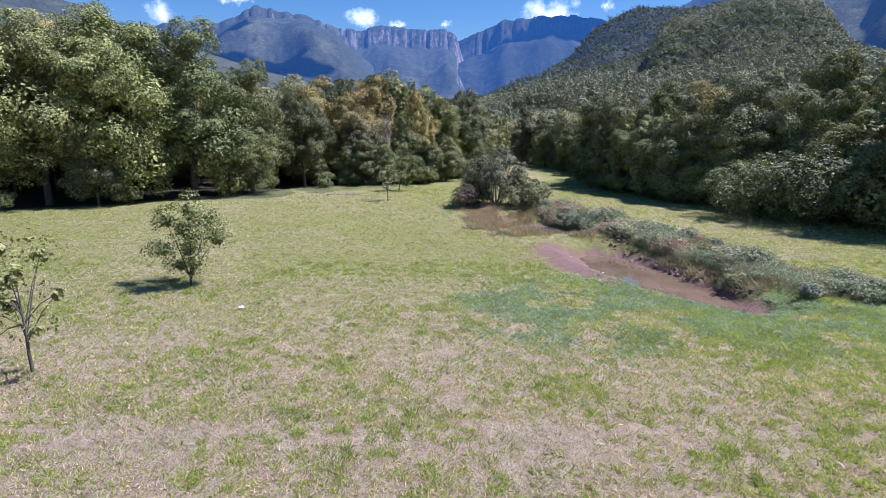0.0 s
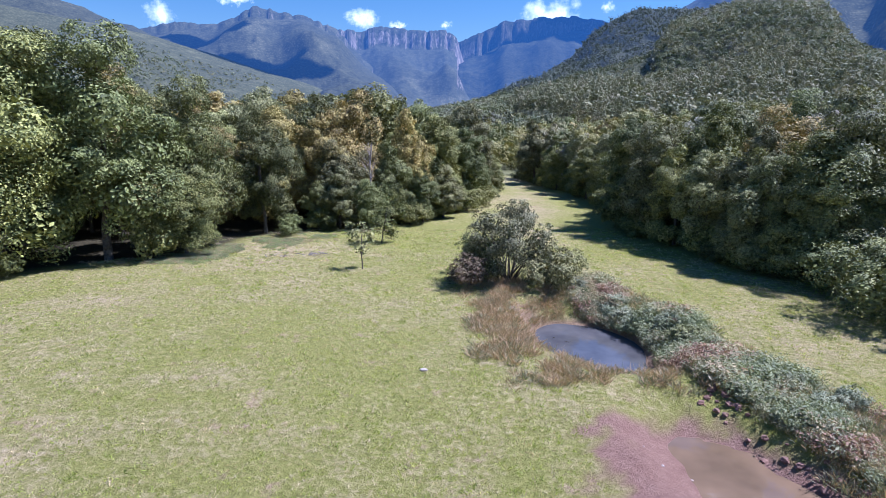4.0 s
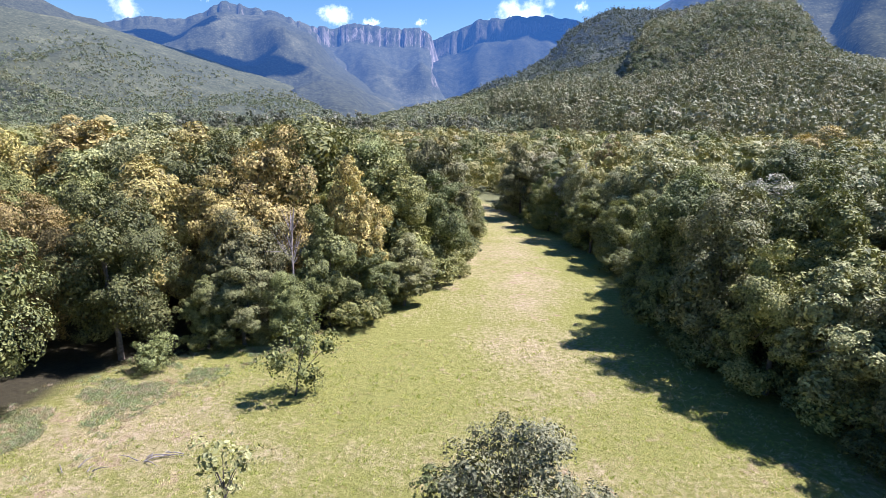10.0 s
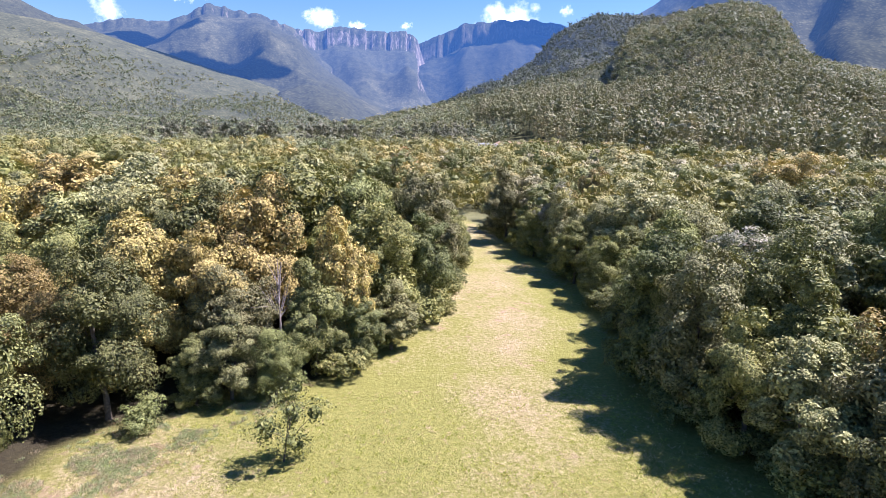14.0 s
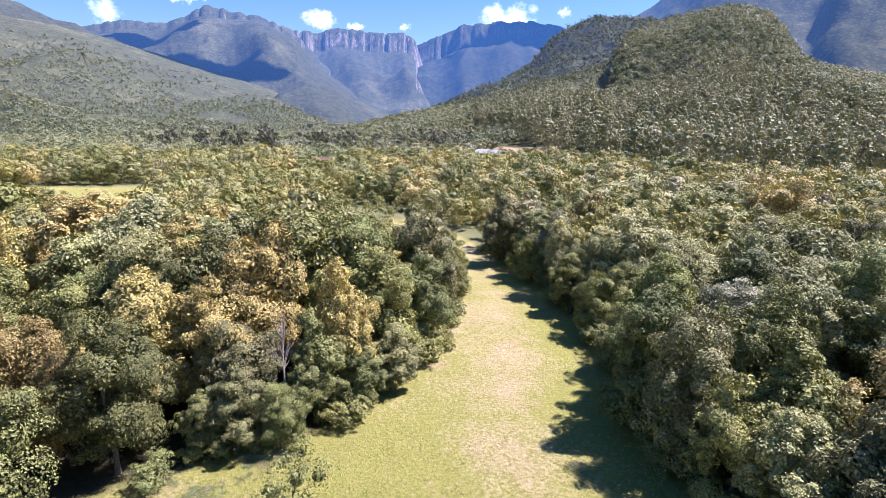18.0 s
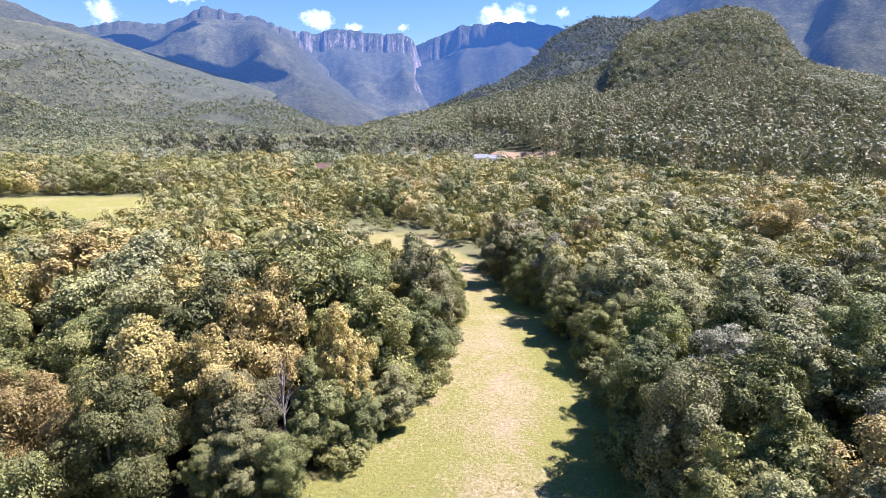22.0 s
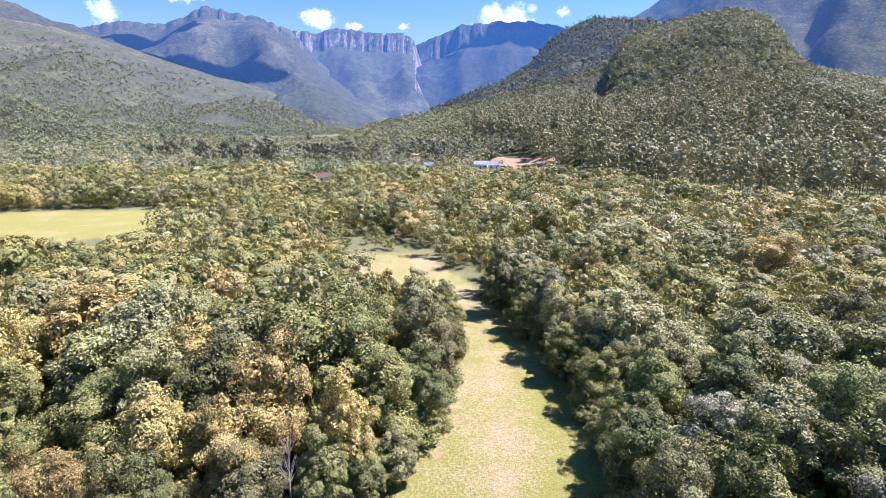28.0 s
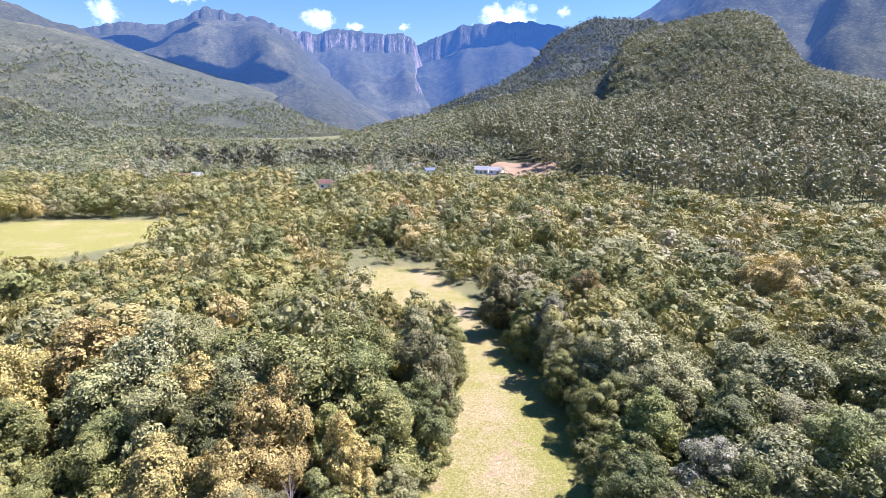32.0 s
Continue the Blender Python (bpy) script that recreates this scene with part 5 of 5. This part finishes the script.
# rank green weeds on the near side of the pool
WEEDS = [tuft(r4, 15, 0.13, 0.036, 0.1, 1.3) for k in range(4)]
n = 9000
x, y = 9.0 + r4.normal(size=n) * 5.5, 17.3 + r4.normal(size=n) * 1.9
one, two = pools(x, y)
keep = (one > 1.5) & (x > 0.5) & (fbm(x * 0.9, y * 0.9, 44, 4) > 0.47) & (np.abs(x) < y * 0.86 + 2)
x, y = x[keep], y[keep]
WEED = leaf_material("weed_leaf", (0, 0, 0), (0, 0, 0), (0, 0, 0), 0.55, [(0.0, (0.29, 0.36, 0.215)), (0.5, (0.38, 0.43, 0.29))], 0.45)
sow("pond_weeds", x, y, WEEDS, r4.uniform(0.6, 1.2, len(x)), r4.random(len(x)), "rank bluish-green weeds beside the pool", WEED, 4)
# tall dry grass round the pools
DRY_BLADES = leaf_material("dry_blades", (0, 0, 0), (0, 0, 0), (0, 0, 0), 0.6, [(0.0, (0.24, 0.24, 0.14)), (0.3, (0.30, 0.27, 0.17)), (0.55, (0.40, 0.28, 0.165)), (0.8, (0.46, 0.32, 0.205))], 0.35)
TALL = [tuft(r4, 16, 0.36, 0.026, 0.13, 0.5) for k in range(5)]
n = 22000
x, y = r4.uniform(1.5, 19, n), r4.uniform(17, 47, n)
one, two = pools(x, y)
spine = np.array([(((x - a) ** 2 + (y - b) ** 2)) for a, b in STRIP]).min(0) ** 0.5
dryside = np.minimum(np.hypot(x - 4.3 + (y - 39) * 0.09, np.clip(np.abs(y - 38.4) - 4.6, 0, 9)) * 0.72, np.hypot(x - 9.2, y - 32.6))
keep = (one > 1.3) & (two > np.where(y < 37, 1.5, 1.25)) & (((spine < 1.9) & (r4.random(n) < 0.8)) | ((dryside < 0.7 + 2.4 * fbm(x * 0.7, y * 0.7, 84, 3)) & (fbm(x * 0.9, y * 0.9, 82, 3) > 0.40))) & ~((x < 8.2) & (y < 31))
x, y, ds = x[keep], y[keep], (dryside < 2.0)[keep]
sow("tall_dry_grass", x, y, TALL, r4.uniform(0.5, 1.2, len(x)), np.where(ds & (r4.random(len(x)) < 0.7), r4.uniform(0.5, 0.99, len(x)), r4.uniform(0.1, 0.8, len(x))), "tall straw-coloured grass round the pools", DRY_BLADES, 8)

# leafy weeds that close the scrub strip into one band
BANK = leaf_material("bank_weed_leaf", (0, 0, 0), (0, 0, 0), (0, 0, 0), 0.6, [(0.0, (0.27, 0.285, 0.16)), (0.35, (0.34, 0.325, 0.195)), (0.58, (0.40, 0.32, 0.20)), (0.78, (0.36, 0.22, 0.16))], 0.3)
HERBS = [leaves(r4, np.stack([r4.normal(size=6) * 0.16, r4.normal(size=6) * 0.16, r4.uniform(0.04, 0.34, 6)], 1), r4.uniform(0.1, 0.19, 6), 64, 0.085, 0.5) for k in range(6)]
n = 26000
x, y = r4.uniform(5, 19, n), r4.uniform(18, 46, n)
one, two = pools(x, y)
line_x = np.interp(y, STRIP[::-1, 1], STRIP[::-1, 0])
keep = (np.abs(x - line_x + 0.1) < 1.0 + 1.0 * fbm(x * 0.4, y * 0.4, 91, 2)) & (one > 1.6 + 0.5 * fbm(x * 0.9, y * 0.9, 94, 2)) & (two > 1.2) & (fbm(x * 1.1, y * 1.1, 95, 3) > 0.34 + 0.14 * r4.random(n))
x, y = x[keep], y[keep]
sow("bank_weeds", x, y, HERBS, r4.uniform(0.6, 1.25, len(x)) * (0.15 + 1.75 * fbm(x * 0.7, y * 0.7, 93, 3)), np.clip(fbm(x * 0.6, y * 0.6, 92, 3) * 1.7 - 0.42 + r4.normal(size=len(x)) * 0.14, 0, 0.99), "sage-green and brownish weeds along the pond bank", BANK, 9)

# ---- stones on the mud, litter, cut branches ----
def stone_material():
    m, nt, sh = material("pale_stone")
    nt.links.new(ramp(nt, noise_at(nt, 9.0, 5.0), [(0.3, (0.30, 0.22, 0.18)), (0.7, (0.58, 0.50, 0.44))]), sh.inputs["Base Color"])
    sh.inputs["Roughness"].default_value = 0.85
    bump(nt, sh, noise_at(nt, 30.0, 4.0), 0.5, 0.01)
    return m


STONE = stone_material()


def stone_mesh(seed):
    bm = bmesh.new()
    bmesh.ops.create_icosphere(bm, subdivisions=2, radius=0.5)
    for v in bm.verts:
        k = 1 + 0.35 * (noise.noise(v.co * 2.2 + Vector((seed * 7.3, 0, 0))))
        v.co = Vector((v.co.x * k, v.co.y * k * 0.8, v.co.z * k * 0.55))
    return bm_mesh("stone", bm, STONE)


STONES = [stone_mesh(k) for k in range(4)]
for k in range(20):
    t = rng.random()
    x, y, s = 6.4 + rng.normal() * 0.8 + (1 - t) * 0.6, 20.6 + t * 7.5, rng.uniform(0.04, 0.14)
    if k > 15:
        x, y = 11.2 + rng.normal() * 0.3 - (k - 16) * 0.2, 22.6 + (k - 16) * 1.2
    ob = tagged(new("stone", STONES[k % 4]), "pale weathered stone on the red mud", "stone", "stones by the pool")
    ob.matrix_basis = Matrix.Translation((x, y, float(ground_z(x, y)) + s * 0.1)) @ Matrix.Rotation(rng.uniform(0, 6.28), 4, "Z") @ Matrix.Diagonal((s, s, s, 1))
CLOD_EARTH = soil_material("red_clod_earth", (0.13, 0.065, 0.045), (0.27, 0.155, 0.115))


def clod_mesh(seed):
    bm = bmesh.new()
    bmesh.ops.create_icosphere(bm, subdivisions=2, radius=0.5)
    for v in bm.verts:
        k = 1 + 0.5 * noise.noise(v.co * 2.6 + Vector((seed * 3.7, 2, 0))) + 0.25 * noise.noise(v.co * 7.0)
        v.co = Vector((v.co.x * k, v.co.y * k * 0.85, v.co.z * k * 0.65))
    return bm_mesh("earth_clod", bm, CLOD_EARTH)


CLODS = [clod_mesh(k) for k in range(5)]
for k in range(70):
    y = rng.uniform(20.5, 31.0)
    x = 11.0 - (y - 24.4) * 0.27 + rng.normal() * 0.45
    s = rng.uniform(0.08, 0.3)
    ob = tagged(new("earth_clod", CLODS[k % 5]), "rough clod of red earth on the bank", "clod", "clods of earth by the pool")
    ob.matrix_basis = Matrix.Translation((x, y, float(ground_z(x, y)) + s * 0.1)) @ Matrix.Rotation(rng.uniform(0, 6.28), 4, "Z") @ Matrix.Diagonal((s, s, s, 1))
ob = tagged(new("stone", STONES[1]), "pale flat stone lying in the meadow grass", "stone")
ob.matrix_basis = Matrix.Translation((-0.3, 32.5, float(ground_z(-0.3, 32.5)) + 0.05)) @ Matrix.Diagonal((0.3, 0.22, 0.2, 1))

m, nt, sh = material("white_paper")
nt.links.new(ramp(nt, noise_at(nt, 20.0, 3.0), [(0.3, (0.72, 0.72, 0.70)), (0.7, (0.85, 0.85, 0.84))]), sh.inputs["Base Color"])
bm = bmesh.new()
bmesh.ops.create_grid(bm, x_segments=6, y_segments=6, size=0.075)
for v in bm.verts:
    v.co.z = 0.06 + 0.07 * noise.noise(v.co * 18)
bmesh.ops.solidify(bm, geom=bm.faces[:], thickness=0.004)
ob = tagged(new("paper_scrap", bm_mesh("paper_scrap", bm, m)), "crumpled white paper scrap lying on the grass", "litter")
ob.matrix_basis = Matrix.Translation((-6.6, 17.4, float(ground_z(-6.6, 17.4)) + 0.02))

for k, (bx, by) in enumerate([(-11.2, 51.2), (-9.3, 51.9), (-8.3, 52.2)]):
    pile = thing("cut_branch", "pale dry cut branch lying on the grass", "branch", "cut branches", at=(bx, by, float(ground_z(bx, by)) + 0.05))
    for j in range(5):
        a = np.array([rng.normal() * 0.3, rng.normal() * 0.15, 0.03])
        d = np.array([rng.uniform(-0.9, 0.9), rng.uniform(-0.5, 0.5), rng.uniform(0.0, 0.3)])
        part("stick", mesh_from("stick", *tube([a, a + d * 0.5 + np.array([0, 0, 0.06]), a + d], [0.025, 0.02, 0.008], 5), BARK_GREY, True), pile)

# ---- farm houses among the trees ----
def plain(name, a, b, rough=0.8, scale=1.5):
    m, nt, sh = material(name)
    nt.links.new(ramp(nt, noise_at(nt, scale, 5.0, 0.65), [(0.3, a), (0.7, b)]), sh.inputs["Base Color"])
    sh.inputs["Roughness"].default_value = rough
    return m


WHITE_WALL = plain("whitewash", (0.62, 0.60, 0.56), (0.8, 0.79, 0.76))
ROOF_GREY = plain("fibre_cement_roof", (0.34, 0.35, 0.37), (0.55, 0.56, 0.58))
ROOF_TILE = plain("clay_tile_roof", (0.17, 0.10, 0.075), (0.26, 0.15, 0.11))
ROOF_BLUE = plain("blue_sheet_roof", (0.15, 0.18, 0.25), (0.22, 0.26, 0.33), 0.5)
DARK_GLASS = plain("dark_window", (0.02, 0.025, 0.03), (0.04, 0.045, 0.05), 0.1)
DOOR_WOOD = plain("door_wood", (0.10, 0.06, 0.035), (0.2, 0.12, 0.07))


def box(bm, x0, x1, y0, y1, z0, z1):
    vs = [bm.verts.new((x, y, z)) for z in (z0, z1) for x, y in ((x0, y0), (x1, y0), (x1, y1), (x0, y1))]
    for f in ((3, 2, 1, 0), (4, 5, 6, 7), (0, 1, 5, 4), (1, 2, 6, 5), (2, 3, 7, 6), (3, 0, 4, 7)):
        bm.faces.new([vs[i] for i in f])


def house(x, y, w, d, h, roof, label, turn=0.0):
    ob = thing("house", label, "house", "farm houses")
    ob.matrix_basis = Matrix.Translation((x, y, float(land_z(x, y)))) @ Matrix.Rotation(radians(turn), 4, "Z")
    bm = bmesh.new()
    box(bm, -w / 2, w / 2, -d / 2, d / 2, -1, h)
    top = [bm.verts.new((s * w / 2, 0, h + d * 0.28)) for s in (-1, 1)]
    for s, t in ((-1, top[0]), (1, top[1])):
        bm.faces.new([bm.verts.new((s * w / 2, -d / 2, h)), bm.verts.new((s * w / 2, d / 2, h)), t])
    part("wall", bm_mesh("wall", bm, WHITE_WALL), ob)
    bm = bmesh.new()
    for s in (-1, 1):
        a = [bm.verts.new((u * (w / 2 + 0.5), s * (d / 2 + 0.5), h - 0.22)) for u in (-1, 1)]
        b = [bm.verts.new((u * (w / 2 + 0.5), 0, h + d * 0.28 + 0.08)) for u in (1, -1)]
        bm.faces.new(a + b)
    bmesh.ops.solidify(bm, geom=bm.faces[:], thickness=0.12)
    part("roof", bm_mesh("roof", bm, roof), ob)
    n = max(2, int(w / 3))
    for k in range(n):
        u = -w / 2 + (k + 0.5) * w / n
        bm = bmesh.new()
        if k == n // 2:
            box(bm, u - 0.45, u + 0.45, -d / 2 - 0.05, -d / 2 + 0.02, 0, 2.1)
            part("door", bm_mesh("door", bm, DOOR_WOOD), ob)
        else:
            box(bm, u - 0.6, u + 0.6, -d / 2 - 0.05, -d / 2 + 0.02, 1.0, 2.1)
            part("window", bm_mesh("window", bm, DARK_GLASS), ob)


HOUSES = [(-38.5, 324, 6.5, 6, 3.2, ROOF_TILE, "white farmhouse with a dark tiled roof among trees", 8), (55, 405, 9, 7, 3.2, ROOF_GREY, "white shed with a pale sheet roof", -25), (63, 398, 8, 6, 3.0, ROOF_GREY, "small white house with a pale roof", -30), (19, 400, 6, 5, 3.0, ROOF_BLUE, "small house with a blue roof", 15), (-123, 360, 8, 6, 3.0, ROOF_TILE, "small house with a reddish tiled roof", 10), (-119, 370, 6, 5, 3.0, ROOF_GREY, "small white outbuilding among trees", -10)]
for h in HOUSES:
    house(*h)
